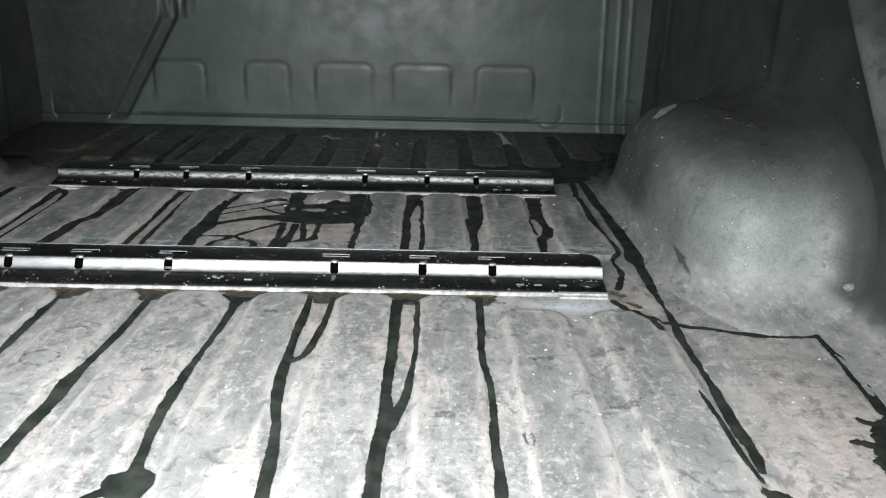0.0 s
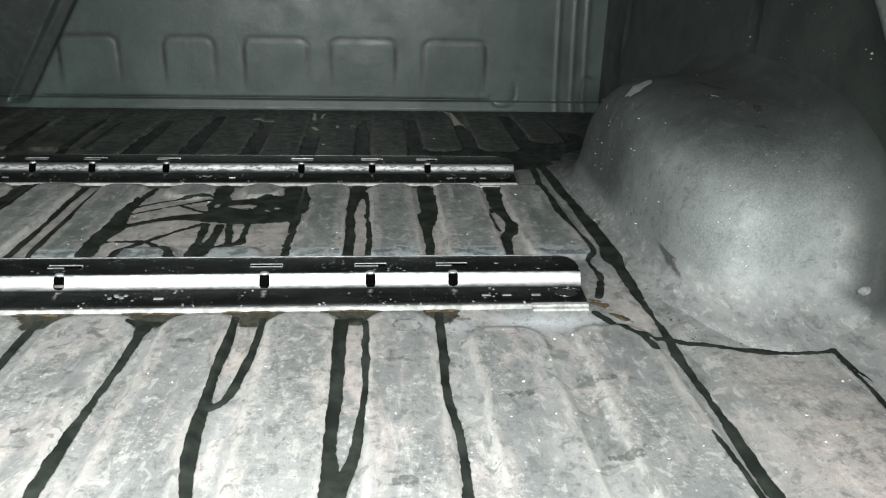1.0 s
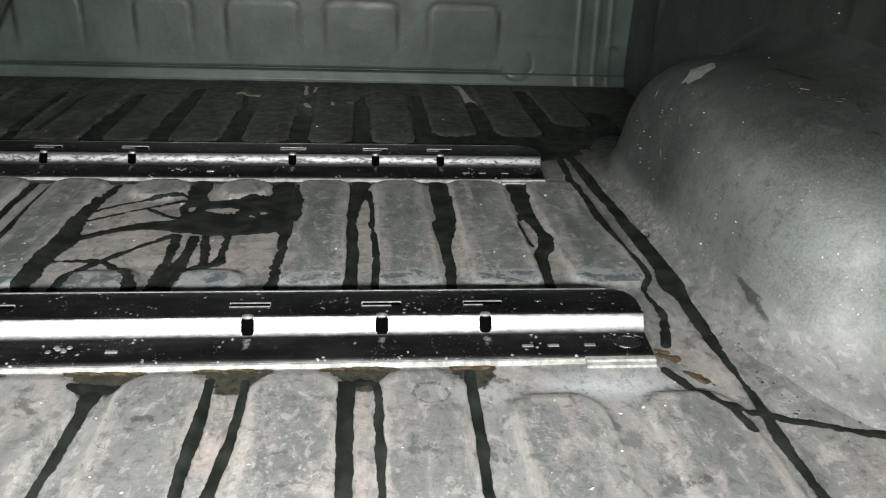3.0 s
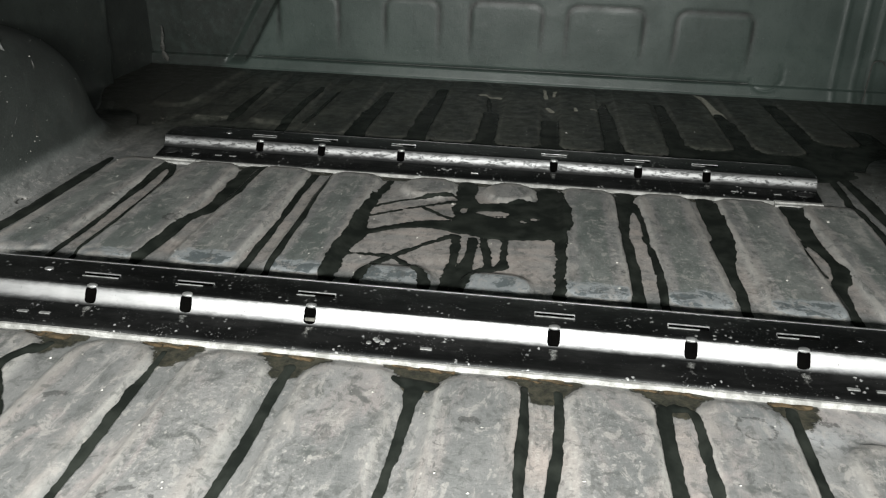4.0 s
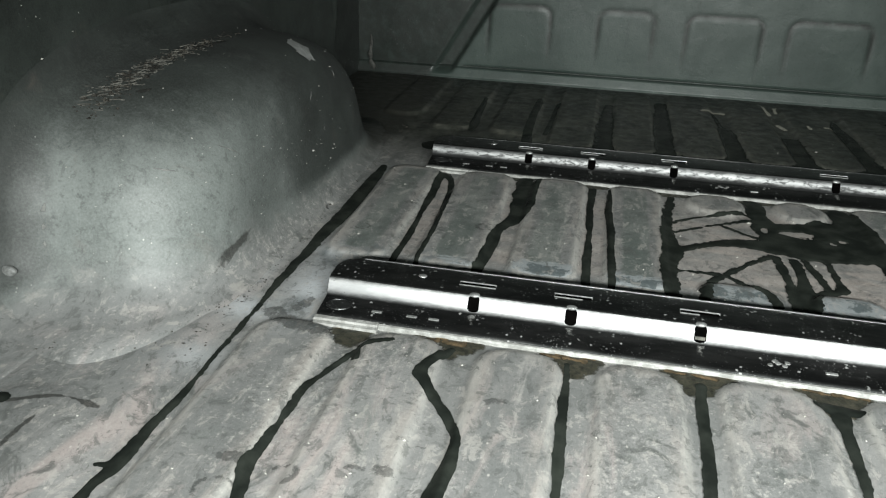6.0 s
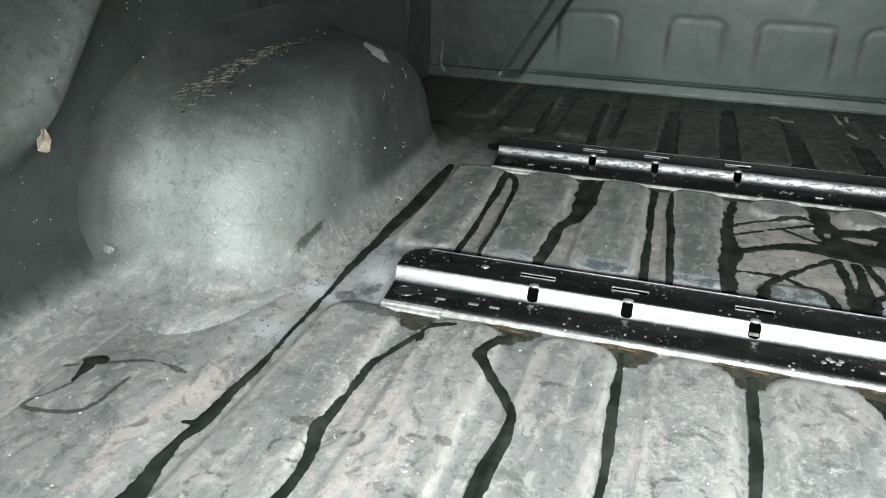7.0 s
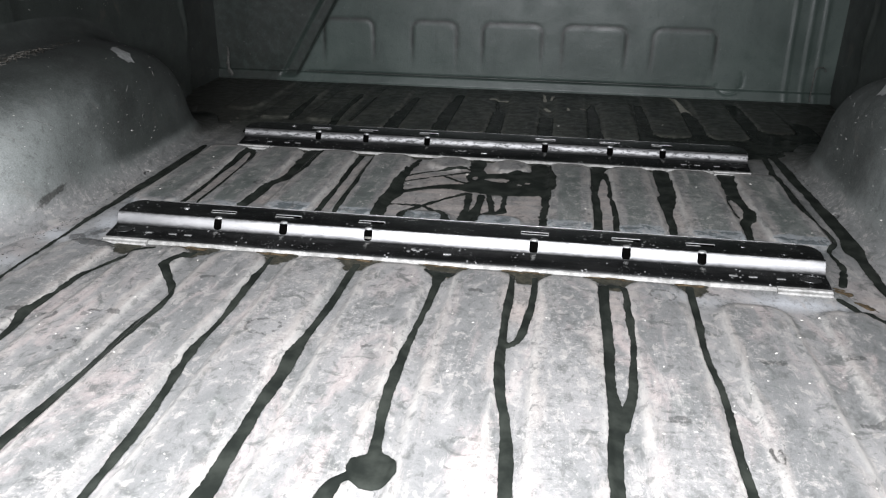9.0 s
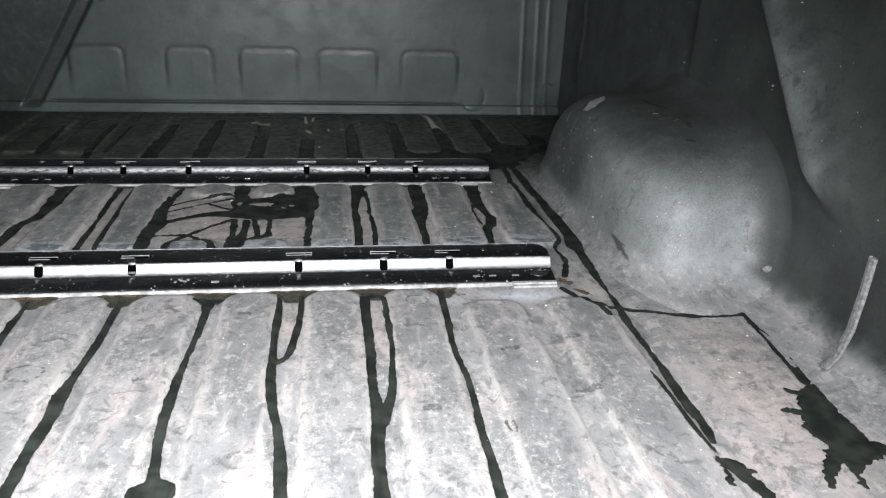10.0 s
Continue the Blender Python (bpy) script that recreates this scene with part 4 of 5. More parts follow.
streak([(-0.428, 1.186, 0.007), (-0.452, 1.135, 0.012), (-0.440, 1.105, 0.013), (-0.404, 1.055, 0.009), (-0.388, 1.014, 0.009), (-0.396, 0.939, 0.015), (-0.398, 0.88, 0.012), (-0.401, 0.795, 0.010), (-0.409, 0.672, 0.010), (-0.41, 0.45, 0.010)], seed=7,
       label="winding trickle of dirty water crossing a floor groove")
streak([(-0.500, 1.184, 0.007), (-0.527, 1.168, 0.010), (-0.545, 1.135, 0.009), (-0.565, 1.085, 0.010), (-0.568, 1.05, 0.009), (-0.568, 0.97, 0.010), (-0.571, 0.94, 0.013), (-0.562, 0.90, 0.010), (-0.563, 0.84, 0.012), (-0.570, 0.78, 0.010), (-0.58, 0.45, 0.010)],
       [(-0.535, 1.165, 0.007), (-0.531, 1.135, 0.010)], seed=8)
# long gutters beside the arches
streak([(-0.690, 1.80, 0.006), (-0.686, 1.70, 0.013), (-0.686, 1.55, 0.014), (-0.689, 1.40, 0.009), (-0.690, 1.20, 0.008), (-0.688, 1.05, 0.009), (-0.690, 0.985, 0.009), (-0.688, 0.945, 0.014), (-0.688, 0.915, 0.015), (-0.694, 0.89, 0.010), (-0.695, 0.85, 0.012), (-0.689, 0.815, 0.018), (-0.694, 0.79, 0.015), (-0.706, 0.76, 0.009), (-0.722, 0.68, 0.009), (-0.73, 0.45, 0.010)],
       [(-0.682, 0.815, 0.008), (-0.676, 0.788, 0.008)], [(-0.690, 0.915, 0.006), (-0.706, 0.910, 0.004)],
       seed=9, ragged=1.5, label="long dark line of dirty water in the side gutter")
streak([(0.693, 1.99, 0.010), (0.698, 1.749, 0.011), (0.702, 1.53, 0.013), (0.704, 1.455, 0.015), (0.699, 1.405, 0.019), (0.700, 1.36, 0.012), (0.692, 1.205, 0.010), (0.690, 1.106, 0.011), (0.684, 0.98, 0.010), (0.687, 0.90, 0.011), (0.684, 0.82, 0.010), (0.682, 0.76, 0.009), (0.680, 0.737, 0.006)],
       [(0.668, 1.96, 0.008), (0.657, 1.632, 0.007), (0.678, 1.45, 0.006), (0.654, 1.390, 0.005), (0.656, 1.32, 0.005), (0.634, 1.25, 0.006)],
       [(0.615, 1.196, 0.005), (0.634, 1.15, 0.006), (0.655, 1.122, 0.006), (0.690, 1.113, 0.006), (0.751, 1.074, 0.006), (0.815, 1.057, 0.006), (0.875, 1.062, 0.007), (0.893, 1.068, 0.010)],
       [(0.655, 1.122, 0.004), (0.662, 1.085, 0.005)],
       [(0.893, 1.068, 0.009), (0.893, 1.02, 0.006), (0.897, 0.951, 0.004), (0.885, 0.855, 0.004)],
       [(0.889, 1.035, 0.005), (0.880, 0.91, 0.005), (0.876, 0.85, 0.006)], seed=10, ragged=1.6, label="branching dark line of dirty water in the side gutter")
streak([(0.660, 0.895, 0.003), (0.664, 0.854, 0.005), (0.667, 0.80, 0.004), (0.668, 0.747, 0.005), (0.671, 0.715, 0.005)], seed=11, label="thin side trickle of dirty water beside the gutter")
puddle([(0.668, 0.694, 0.009), (0.680, 0.684, 0.014), (0.690, 0.655, 0.009), (0.70, 0.60, 0.008), (0.70, 0.45, 0.009)], [(0.666, 0.682, 0.006), (0.658, 0.650, 0.005)], [(0.684, 0.68, 0.006), (0.702, 0.672, 0.004)], seed=27, ragged=1.5, label="small ragged puddle at the end of a gutter")
puddle([(0.884, 0.842, 0.008), (0.868, 0.815, 0.019), (0.854, 0.775, 0.028), (0.847, 0.73, 0.036), (0.850, 0.70, 0.032)], [(0.825, 0.69, 0.016), (0.795, 0.66, 0.009), (0.776, 0.63, 0.007)],
       [(0.838, 0.68, 0.016), (0.820, 0.65, 0.008), (0.815, 0.625, 0.006)], [(0.87, 0.70, 0.016), (0.905, 0.69, 0.013)], [(0.84, 0.775, 0.010), (0.809, 0.778, 0.006)], [(0.855, 0.818, 0.009), (0.838, 0.827, 0.005)], seed=12, ragged=2.0)
puddle([(-0.868, 0.964, 0.007), (-0.852, 0.968, 0.008)], [(-0.862, 0.960, 0.008), (-0.856, 0.940, 0.005), (-0.854, 0.925, 0.0026)], seed=13, ragged=0.9, label="small dark spatter of dirty water on the floor")
tag_all(film("ring_stain", [[(-0.854, 0.925, 0.003), (-0.862, 0.903, 0.0034), (-0.873, 0.884, 0.0036), (-0.868, 0.874, 0.004), (-0.838, 0.875, 0.0032), (-0.813, 0.882, 0.0038), (-0.803, 0.905, 0.003), (-0.804, 0.929, 0.0034), (-0.803, 0.950, 0.0028)],
                            [(-0.868, 0.958, 0.004), (-0.912, 0.943, 0.0034), (-0.935, 0.925, 0.003)], [(-0.845, 0.968, 0.003), (-0.800, 0.985, 0.003), (-0.755, 0.980, 0.004)]],
             material=SMUDGE, thick=0.0003, seed=14, ragged=1.2, cell=0.0016, lift=0.0006), "ragged dark ring drying on the floor paint", "stain", "ring stains on the floor")

# middle field
streak([(-0.569, 1.795, 0.007), (-0.565, 1.65, 0.007), (-0.562, 1.50, 0.005), (-0.560, 1.37, 0.006)], [(-0.560, 1.79, 0.008), (-0.541, 1.73, 0.006), (-0.530, 1.58, 0.005), (-0.525, 1.37, 0.005)], seed=14)
streak([(-0.405, 1.80, 0.022), (-0.402, 1.69, 0.022), (-0.409, 1.61, 0.015), (-0.428, 1.56, 0.009), (-0.432, 1.48, 0.010), (-0.436, 1.36, 0.008)], seed=15, ragged=1.7)
streak([(-0.288, 1.79, 0.008), (-0.285, 1.60, 0.006), (-0.283, 1.36, 0.007)], [(-0.258, 1.785, 0.005), (-0.252, 1.58, 0.006), (-0.247, 1.36, 0.006)], seed=16, label="two thin trickles of dirty water along one groove")
puddle([(-0.147, 1.79, 0.008), (-0.159, 1.692, 0.010), (-0.161, 1.616, 0.012), (-0.158, 1.549, 0.017), (-0.166, 1.486, 0.013), (-0.162, 1.36, 0.012)],
       [(-0.006, 1.80, 0.018), (-0.006, 1.74, 0.018), (0.004, 1.70, 0.022), (0.020, 1.64, 0.036)], [(-0.005, 1.615, 0.022), (0.05, 1.617, 0.042), (0.12, 1.625, 0.046)], [(0.0, 1.69, 0.024), (0.06, 1.695, 0.030), (0.13, 1.70, 0.045)],
       [(0.135, 1.79, 0.022), (0.145, 1.72, 0.024), (0.150, 1.64, 0.026), (0.154, 1.57, 0.0105), (0.152, 1.36, 0.010)],
       [(-0.150, 1.557, 0.011), (-0.101, 1.589, 0.010), (-0.070, 1.604, 0.013), (-0.037, 1.611, 0.018), (0.0, 1.612, 0.028)],
       [(-0.150, 1.668, 0.0045), (-0.104, 1.705, 0.0045), (-0.028, 1.742, 0.0055)], [(-0.150, 1.626, 0.0045), (-0.075, 1.680, 0.0045), (-0.024, 1.716, 0.006)], [(-0.075, 1.680, 0.0045), (-0.038, 1.653, 0.005), (-0.015, 1.640, 0.007)],
       [(-0.010, 1.575, 0.008), (-0.041, 1.541, 0.007), (-0.083, 1.489, 0.007), (-0.114, 1.441, 0.009), (-0.124, 1.37, 0.010)], [(-0.155, 1.486, 0.005), (-0.115, 1.483, 0.005), (-0.090, 1.482, 0.007), (-0.061, 1.459, 0.007), (-0.036, 1.429, 0.009), (-0.026, 1.38, 0.010)],
       [(-0.004, 1.57, 0.009), (0.0, 1.489, 0.0075), (-0.004, 1.38, 0.010)], [(0.022, 1.57, 0.009), (0.023, 1.50, 0.010), (0.016, 1.438, 0.015), (0.016, 1.38, 0.010)],
       [(0.038, 1.57, 0.008), (0.049, 1.499, 0.0075), (0.056, 1.467, 0.007)], [(0.070, 1.575, 0.007), (0.071, 1.515, 0.006), (0.070, 1.480, 0.011), (0.045, 1.466, 0.008), (0.020, 1.44, 0.012)],
       holes=((0.048, 1.674, 0.026, 0.010), (0.062, 1.783, 0.045, 0.056), (0.094, 1.648, 0.005, 0.004), (0.114, 1.660, 0.006, 0.004), (-0.003, 1.679, 0.006, 0.010)), seed=17, ragged=1.15, label="large branching puddle of dirty water between the rails")
streak([(0.268, 1.80, 0.020), (0.262, 1.73, 0.014), (0.256, 1.64, 0.009), (0.255, 1.50, 0.008), (0.255, 1.36, 0.008)], [(0.275, 1.76, 0.012), (0.286, 1.70, 0.004), (0.289, 1.544, 0.005), (0.288, 1.36, 0.006)], seed=18, ragged=1.7)
streak([(0.405, 1.80, 0.018), (0.406, 1.65, 0.016), (0.400, 1.60, 0.018), (0.396, 1.52, 0.009), (0.388, 1.36, 0.009)], seed=19, ragged=1.6)
streak([(0.548, 1.80, 0.018), (0.545, 1.68, 0.015), (0.552, 1.58, 0.009), (0.549, 1.53, 0.012), (0.530, 1.48, 0.009), (0.524, 1.36, 0.008)], [(0.530, 1.65, 0.006), (0.520, 1.60, 0.004), (0.526, 1.53, 0.005)], seed=20, ragged=1.7)
# far field: standing water behind the second rail with fingers up the grooves
for ob in film("puddle", [[(-0.62, 1.965, 0.034), (-0.2, 1.98, 0.055), (0.2, 2.0, 0.075), (0.45, 2.05, 0.11), (0.60, 2.07, 0.13), (0.70, 2.10, 0.12), (0.735, 2.10, 0.10)], [(-0.276, 2.02, 0.022), (-0.278, 2.18, 0.022), (-0.273, 2.43, 0.010)], [(-0.148, 2.02, 0.024), (-0.145, 2.21, 0.024), (-0.142, 2.49, 0.014)],
                          [(-0.002, 2.02, 0.024), (-0.003, 2.26, 0.021), (-0.008, 2.31, 0.007), (-0.018, 2.42, 0.006)], [(0.134, 2.02, 0.024), (0.135, 2.24, 0.022)], [(0.266, 2.02, 0.024), (0.264, 2.30, 0.020), (0.268, 2.44, 0.006)],
                          [(0.402, 2.05, 0.024), (0.404, 2.14, 0.020), (0.405, 2.46, 0.012)], [(0.543, 2.05, 0.03), (0.541, 2.28, 0.026), (0.540, 2.40, 0.012)], [(0.69, 2.10, 0.03), (0.690, 2.33, 0.026), (0.692, 2.52, 0.016)], [(0.82, 2.14, 0.05), (0.83, 2.30, 0.03)]],
               seed=21, ragged=1.0, low=True):
    tagged(ob, "band of standing dirty water along the second rail", "puddle", "puddles on the floor")
streak([(-0.44, 2.03, 0.012), (-0.447, 2.216, 0.010), (-0.448, 2.414, 0.008)], [(-0.405, 2.12, 0.006), (-0.40, 2.40, 0.006)], seed=22)
streak([(-0.572, 2.10, 0.008), (-0.578, 2.237, 0.008), (-0.586, 2.38, 0.006)], seed=23)
for k, stroke in enumerate(([(-0.036, 2.437, 0.009), (0.004, 2.441, 0.009)], [(0.120, 2.556, 0.007), (0.126, 2.466, 0.007)], [(0.149, 2.54, 0.006), (0.147, 2.49, 0.006)], [(0.128, 2.37, 0.008), (0.140, 2.34, 0.006)],
                            [(0.521, 2.58, 0.014), (0.534, 2.48, 0.013), (0.545, 2.34, 0.013)], [(0.195, 2.37, 0.006), (0.20, 2.345, 0.006)], [(0.235, 2.36, 0.006), (0.25, 2.355, 0.006)])):
    tag_all(film("residue_patch", [stroke], material=RESIDUE, thick=0.0004, seed=130 + k, ragged=1.8, lift=0.0008), "pale dried residue on the far floor", "residue", "residue near the bulkhead")

for k, (x, w) in enumerate(((-0.553, 0.020), (-0.437, 0.038), (-0.292, 0.036), (-0.146, 0.040), (0.0, 0.040), (0.132, 0.040), (0.268, 0.040), (0.394, 0.020))):
    tag_all(film("silt_patch", [[(x - 0.9 * w, 1.208, 0.012), (x + 0.9 * w, 1.207, 0.012)], [(x - 0.6 * w, 1.196, 0.016), (x + 0.6 * w, 1.194, 0.016)], [(x - 0.25 * w, 1.178, 0.014), (x + 0.2 * w, 1.178, 0.014)]],
                 material=SILT, thick=0.0006, seed=40 + k, ragged=1.6, lift=0.0002, low=True), "olive-brown wet silt against the rail's lip", "silt", "silt along the rail")
    for j, (dx, r) in enumerate(((-0.6, 0.006), (-0.2, 0.004), (0.25, 0.007), (0.7, 0.004))):
        tag_all(film("rust_crumb", [[(x + dx * w - 1.6 * r, 1.211 - 0.3 * r, 0.7 * r), (x + dx * w + 1.4 * r, 1.209 - 0.2 * r, 0.8 * r)]], material=RUST, thick=0.0012, seed=240 + 7 * k + j, ragged=1.2, cell=0.0011, lift=0.0010), "small rusty brown crumb in the silt by the rail", "rust", "rust along the rail")
    if abs(x) < 0.5:
        tag_all(film("silt_patch", [[(x - w * 0.7, 1.805, 0.011), (x + w * 0.7, 1.803, 0.011)]], material=SILT, thick=0.0008, seed=60 + k, ragged=1.6, lift=0.0004, low=True), "olive-brown wet silt against the rail's lip", "silt", "silt along the rail")

for k, (x, y, r) in enumerate(((0.622, 1.238, 0.006), (0.627, 1.222, 0.009), (0.634, 1.206, 0.006), (0.641, 1.190, 0.008), (0.648, 1.176, 0.007), (0.655, 1.166, 0.004), (0.662, 1.10, 0.006))):
    tag_all(film("silt_patch", [[(x - 0.7 * r, y + 0.5 * r, 0.6 * r), (x + 0.8 * r, y - 0.6 * r, 0.7 * r)]], material=RUST, thick=0.0008, seed=71 + 9 * k, ragged=1.9, cell=0.0014, lift=0.0006), "rusty brown silt at the rail's end", "silt", "silt along the rail")

for k, (x, y, r) in enumerate(((-0.628, 0.829, 0.020), (-0.463, 0.865, 0.017), (-0.219, 0.962, 0.024), (-0.584, 0.905, 0.018), (-0.537, 0.941, 0.014), (0.346, 1.153, 0.019), (-0.447, 1.554, 0.014), (-0.637, 1.502, 0.012))):
    loop = [(x + r * math.cos(a * math.pi / 9), y + 0.9 * r * math.sin(a * math.pi / 9), 0.0022 + 0.0012 * math.sin(a * 2.3 + k)) for a in range(19)]
    tag_all(film("ring_stain", [loop], material=STAIN, thick=0.0003, seed=80 + k, ragged=0.9, cell=0.0016, lift=0.0003), "dried dark ring on the floor paint", "stain", "ring stains on the floor")

for k, (x, y, w) in enumerate(((-0.581, 0.948, 0.014), (-0.455, 0.961, 0.016), (0.47, 0.98, 0.012), (0.20, 1.02, 0.008), (-0.06, 0.93, 0.009), (0.56, 0.86, 0.016), (0.58, 1.01, 0.010), (0.06, 1.12, 0.008), (-0.36, 1.09, 0.010), (0.33, 0.83, 0.009))):
    tag_all(film("dark_stain", [[(x - w, y, 0.5 * w), (x + 0.6 * w, y + 0.3 * w, 0.6 * w)]], material=STAIN, thick=0.0003, seed=95 + k, ragged=2.6, cell=0.002, lift=0.0003), "ragged dark stain on the floor paint", "stain", "dark stains on the floor")

for k, stroke in enumerate(([(-0.665, 1.222, 0.014), (-0.63, 1.198, 0.018), (-0.585, 1.190, 0.014), (-0.54, 1.186, 0.008)], [(-0.64, 1.235, 0.010), (-0.632, 1.26, 0.007)], [(-0.745, 1.36, 0.004), (-0.735, 1.345, 0.005)], [(-0.738, 1.44, 0.004), (-0.732, 1.43, 0.004)],
                            [(-0.755, 1.20, 0.008), (-0.752, 1.175, 0.006)], [(-0.735, 1.27, 0.005), (-0.728, 1.25, 0.005)], [(0.36, 1.19, 0.006), (0.43, 1.185, 0.007)])):
    tag_all(film("dark_stain", [stroke], material=STAIN, thick=0.0003, seed=150 + k, ragged=2.4, cell=0.002, lift=0.0003), "ragged dark stain on the floor paint", "stain", "dark stains on the floor")


tag_all(film("ring_stain", [[(0.424, 0.800, 0.0018), (0.425, 0.780, 0.0018), (0.430, 0.772, 0.002), (0.434, 0.782, 0.0018), (0.433, 0.796, 0.0016), (0.428, 0.790, 0.0015)]], material=SMUDGE, thick=0.0003, seed=33, ragged=0.5, cell=0.0011, lift=0.0004), "thin dark curl scratched into the floor paint", "scratch", "scratches on the floor")


# ---- loose grit, straw and a leaf ----
def crumbs(name, places, material, label, category, seed, lo, hi):
    """Loose bits scattered over a surface, all in one mesh."""
    rnd = random.Random(seed)
    verts, faces = [], []
    for x, y, z in places:
        r, ang, b = rnd.uniform(lo, hi) * (2.0 if rnd.random() < 0.06 else 1.0), rnd.uniform(0, 6.28), len(verts)
        stretch = rnd.uniform(0.8, 2.2)
        for dx, dy, dz in ((1, 0, 0), (0, 1, 0), (-1, 0, 0), (0, -1, 0), (0, 0, 0.8), (0, 0, -0.6)):
            u, v = dx * r * stretch, dy * r
            verts.append((x + u * math.cos(ang) - v * math.sin(ang), y + u * math.sin(ang) + v * math.cos(ang), z + dz * r))
        faces += [(b + p, b + q, b + e) if e == 4 else (b + q, b + p, b + e) for e in (4, 5) for p, q in ((0, 1), (1, 2), (2, 3), (3, 0))]
    return tagged(new(name, mesh_of(name, verts, faces, material, False)), label, category, kind="stuff")


rnd = random.Random(11)
spots = []
while len(spots) < 420:
    x, y = rnd.uniform(-0.93, 0.93), rnd.uniform(0.5, 2.55)
    if (abs(x) > 0.71 and y > 1.02) or 1.20 < y < 1.34 or 1.80 < y < 1.94 or rnd.random() > 1.25 - 0.5 * y:
        continue
    spots.append((x, y, float(floor_height(x, y)) + 0.0006))
crumbs("floor_grit", spots, GRIT, "pale grit and paint chips scattered over the floor", "grit", 5, 0.0006, 0.0015)
for side in (-1, 1):
    spots = []
    while len(spots) < 85:
        x, y, z = (float(q) for q in arch_point(np.float64(rnd.uniform(0.5, 2.95)), np.float64(rnd.uniform(0.12, 0.86))))
        spots.append((side * (x - 0.0006), y, z + 0.0006))
    crumbs("arch_grit", spots, GRIT, "pale specks of grit stuck to the wheel arch", "grit", 6 + side, 0.0005, 0.0013)

for side in (-1, 1):
    spots = []
    while len(spots) < 150:
        y = rnd.uniform(1.08, 2.1)
        x = side * (0.722 + abs(rnd.gauss(0, 0.012)) - 0.018 * rnd.random())
        spots.append((x, y, float(floor_height(x, y)) + 0.001))
    while len(spots) < 175:
        x, y = side * rnd.uniform(0.74, 0.95), 1.085 - abs(rnd.gauss(0, 0.028)) + 0.03 * rnd.random()
        spots.append((x, y, float(floor_height(x, y)) + 0.001))
    crumbs("foot_dirt", spots, SOIL, "dark crumbs of dirt along the wheel arch's foot", "dirt", 31 + side, 0.0005, 0.0014)

for side in (-1, 1):
    spots = []
    while len(spots) < 130:
        x, y, _ = (float(q) for q in arch_point(np.float64(math.pi - 0.004), np.float64(rnd.uniform(0.40, 0.84))))
        x, y = side * (x + rnd.gauss(0, 0.006)), y + rnd.gauss(0, 0.006)
        spots.append((x, y, float(floor_height(x, y)) + 0.001))
    crumbs("foot_grit", spots, SCRAPE if side > 0 else SOIL, "dry crumbs where the wheel arch runs out into the floor", "grit", 71 + side, 0.0004, 0.0012)

for side, count in ((-1, 230), (1, 7)):
    verts, faces = [], []
    for k in range(count):
        t = rnd.random()
        th, s0 = (2.26 - 0.62 * t, 0.84 - 0.05 * t) if side < 0 else (1.86 - 0.20 * t, 0.81 - 0.17 * t)
        x, y, z = (float(q) for q in arch_point(np.float64(th + rnd.gauss(0, 0.05)), np.float64(s0 + rnd.gauss(0, 0.022))))
        ang, L, w, b = rnd.gauss(0.75, 0.55) * -side, rnd.uniform(0.001, 0.013) * rnd.random() ** 2 + 0.0012, rnd.uniform(0.0004, 0.0011), len(verts)
        c, sn, rise, bow = math.cos(ang), math.sin(ang), L * rnd.uniform(-0.15, 0.2), L * rnd.uniform(-0.25, 0.25)
        for t in (-1, 0, 1):
            for dv, dz in ((-w, 0), (0, w), (w, 0)):
                verts.append((side * x + t * L * c - dv * sn, y + t * L * sn + dv * c + bow * (t * t), z + 0.0012 + dz + t * rise))
        faces += [(b + 3 * t + q, b + 3 * t + q + 1, b + 3 * t + q + 4, b + 3 * t + q + 3) for t in (0, 1) for q in (0, 1)]
    tagged(new("straw", mesh_of("straw", verts, faces, STRAW, False)), "dry straw and dirt lying on the wheel arch", "straw", kind="stuff")


for side, count in ((-1, 560), (1, 40)):
    spots = []
    while len(spots) < count:
        t = rnd.random()
        th, s0 = (2.28 - 0.75 * t, 0.84 - 0.05 * t) if side < 0 else (1.88 - 0.24 * t, 0.81 - 0.17 * t)
        x, y, z = (float(q) for q in arch_point(np.float64(th + rnd.gauss(0, 0.05)), np.float64(s0 + rnd.gauss(0, 0.018))))
        spots.append((side * x, y, z + 0.001))
    crumbs("ledge_dirt", spots, SOIL, "crumbs of dry dirt lying along the top of the wheel arch", "dirt", 61 + side, 0.0006, 0.0019)


def dry_leaf():
    bm = bmesh.new()
    rows = []
    for i in range(9):
        t = i / 8
        w = 0.021 * math.sin(math.pi * min(1, t * 1.02 + 0.02)) ** 0.7 * (1 + 0.25 * math.sin(9 * t))
        rows.append([bm.verts.new((0.006 * math.sin(3 * t) + 0.004 * abs(v), 0.040 * (t - 0.5), v * w + 0.006 * t)) for v in (-1, -0.5, 0, 0.5, 1)])
    for a, b in zip(rows, rows[1:]):
        for k in range(4):
            bm.faces.new((a[k], b[k], b[k + 1], a[k + 1]))
    me = bpy.data.meshes.new("dry_leaf")
    bm.to_mesh(me)
    bm.free()
    me.materials.append(LEAF)
    ob = new("dry_leaf", me)
    ob.modifiers.new("thickness", "SOLIDIFY").thickness = 0.0008
    return ob


leaf = tagged(dry_leaf(), "curled dry brown leaf caught on the side wall", "leaf")
leaf.matrix_world = pose(-0.930, 1.023, 0.236, 40, 0, 12) @ Matrix.Scale(0.62, 4)

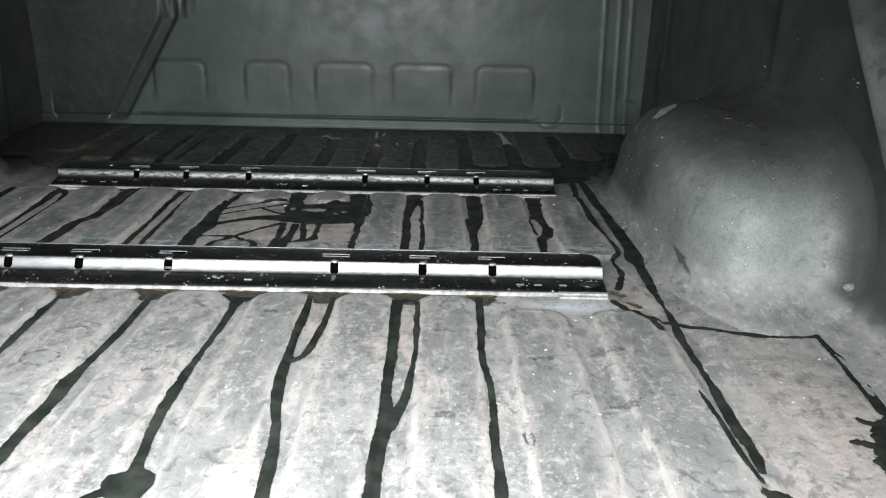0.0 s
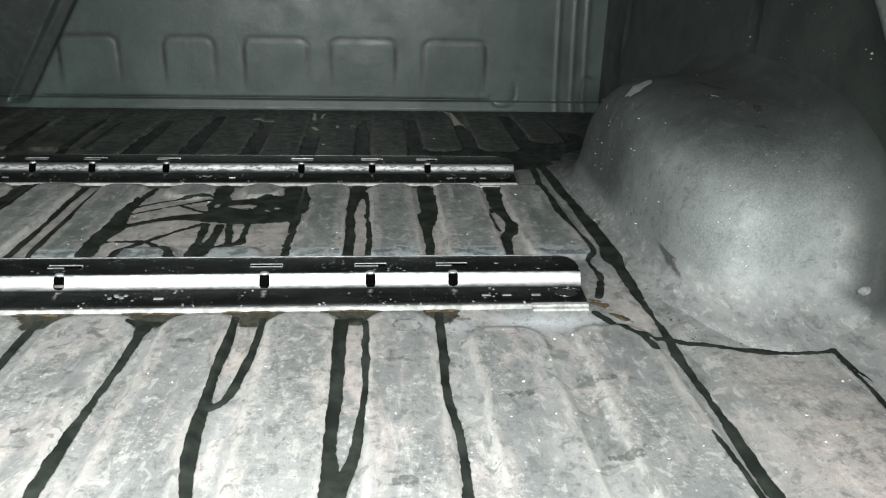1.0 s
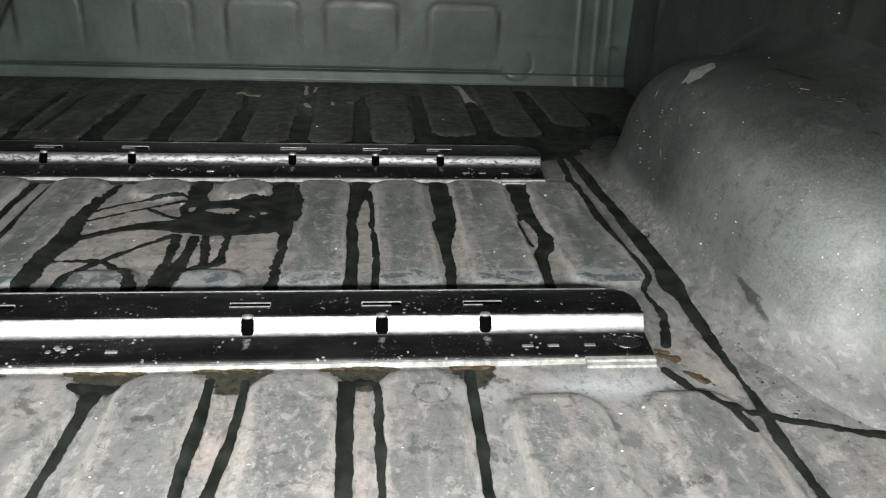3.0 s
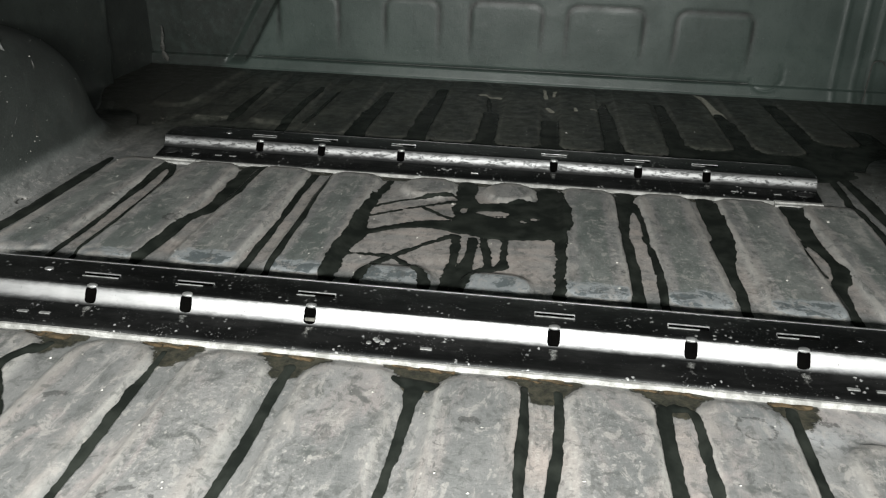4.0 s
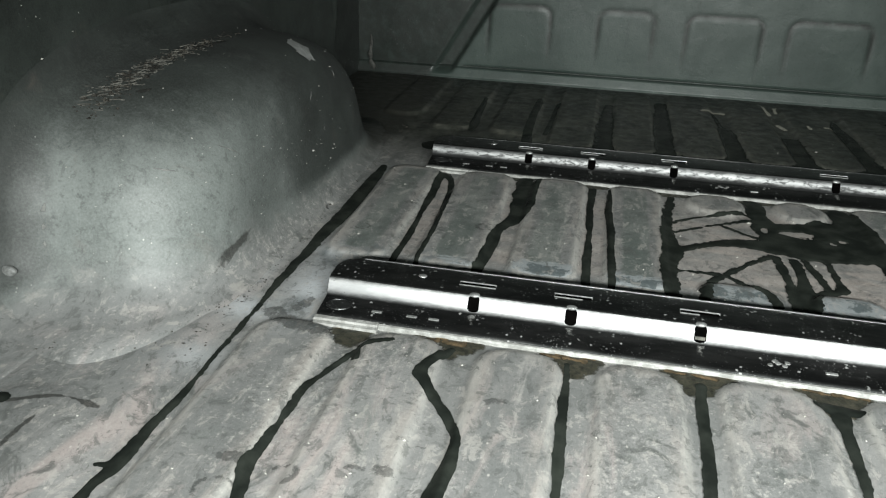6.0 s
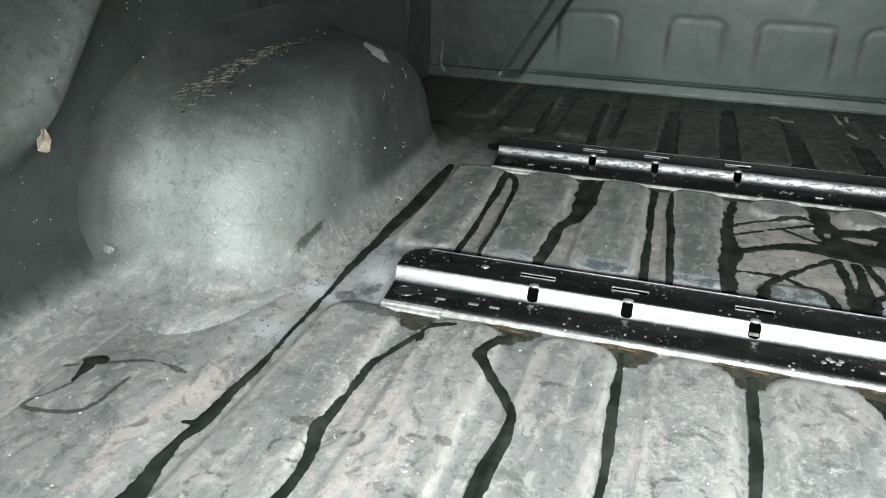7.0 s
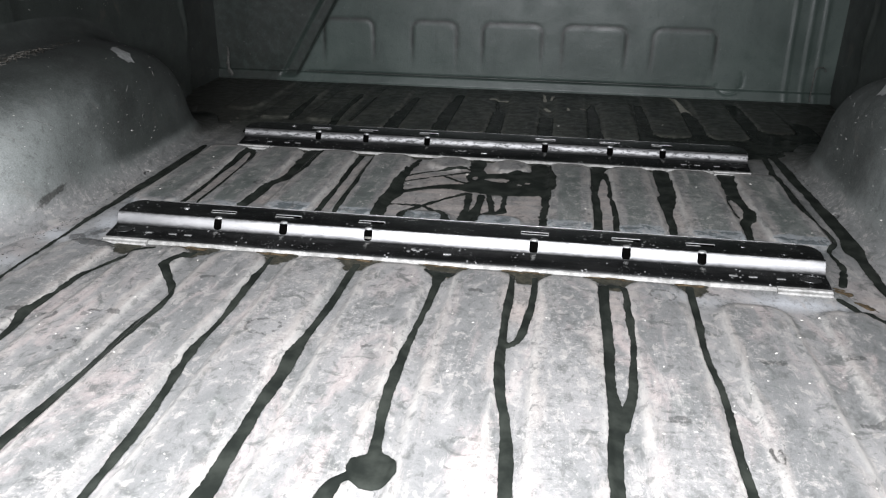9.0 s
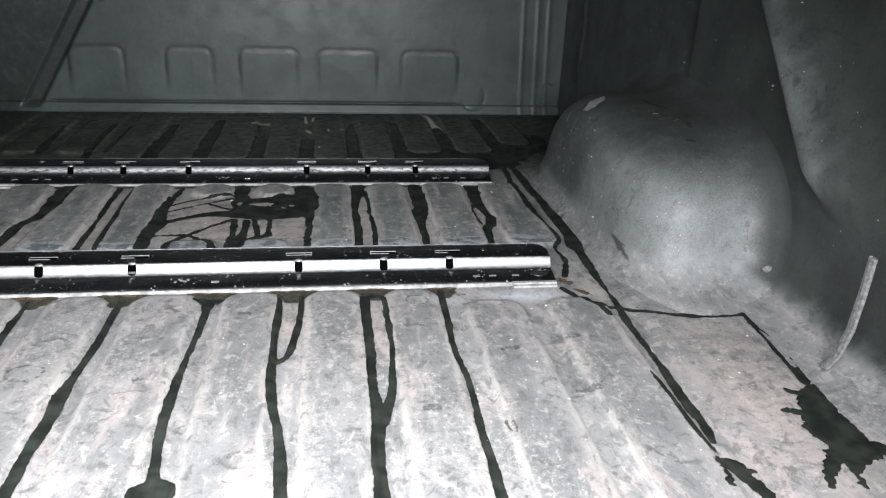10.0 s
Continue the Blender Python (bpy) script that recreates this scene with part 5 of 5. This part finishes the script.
# pale edge strip on the side wall by the rear
bm = bmesh.new()
rings, pts = [], [(0.916, 0.870, 0.012), (0.922, 0.858, 0.040), (0.926, 0.850, 0.085), (0.930, 0.850, 0.14), (0.933, 0.852, 0.195)]
for x, y, z in pts:
    rings.append([bm.verts.new((x + 0.004 * math.cos(a * math.pi / 4), y + 0.0085 * math.sin(a * math.pi / 4), z)) for a in range(8)])
for a, b in zip(rings, rings[1:]):
    for k in range(8):
        bm.faces.new((a[k], a[(k + 1) % 8], b[(k + 1) % 8], b[k]))
tagged(part("edge_strip", bm, DULL, None), "pale grey edge strip running down the side wall", "strip")

# pale chips on the side walls
for side in (-1, 1):
    spots = [(side * 0.95, 1.262, 0.352), (side * 0.968, 1.262, 0.345), (side * 0.982, 1.50, 0.40)]
    while len(spots) < 26:
        y, z = rnd.uniform(1.12, 1.9), rnd.uniform(0.27, 0.50)
        spots.append((side * (float(side_x(y, z)) - 0.0006), y, z))
    crumbs("wall_grit", [(side * (float(side_x(y, z)) - 0.0006), y, z) for _, y, z in spots], GRIT, "pale chips of dirt stuck to the side wall", "grit", 51 + side, 0.0006, 0.0016)

# sealer smeared down the far corner, and a cable loop in the other one
bm = bmesh.new()
rings = []
for i in range(15):
    t = i / 14
    x, z, r = -0.958 - 0.006 * math.sin(5 * t) - 0.014 * t, 0.002 + 0.098 * t, 0.003 + 0.008 * abs(math.sin(11 * t)) * (1 - t)
    rings.append([bm.verts.new((x + r * math.cos(a * math.pi / 5), 2.616 + 0.5 * r * math.sin(a * math.pi / 5), z)) for a in range(10)])
for a, b in zip(rings, rings[1:]):
    for k in range(10):
        bm.faces.new((a[k], a[(k + 1) % 10], b[(k + 1) % 10], b[k]))
tagged(part("seam_sealer", bm, SEALER, None), "lumpy grey seam sealer smeared down the bulkhead's corner", "sealer")
bm = bmesh.new()
rings = []
for i in range(17):
    a = math.pi * (0.05 + 1.0 * i / 16)
    cx, cz = 0.951 + 0.016 * math.cos(a), 0.096 + 0.016 * math.sin(a)
    rings.append([bm.verts.new((cx + 0.0018 * math.cos(k * math.pi / 3) * math.cos(a), 2.585 + 0.0018 * math.sin(k * math.pi / 3), cz + 0.0018 * math.cos(k * math.pi / 3) * math.sin(a))) for k in range(6)])
rings.append([bm.verts.new((v.co.x, v.co.y, 0.004)) for v in rings[-1]])
for a, b in zip(rings, rings[1:]):
    for k in range(6):
        bm.faces.new((a[k], a[(k + 1) % 6], b[(k + 1) % 6], b[k]))
tagged(part("cable_loop", bm, SEALER, None), "thin grey cable loop standing at the bulkhead's corner", "cable")
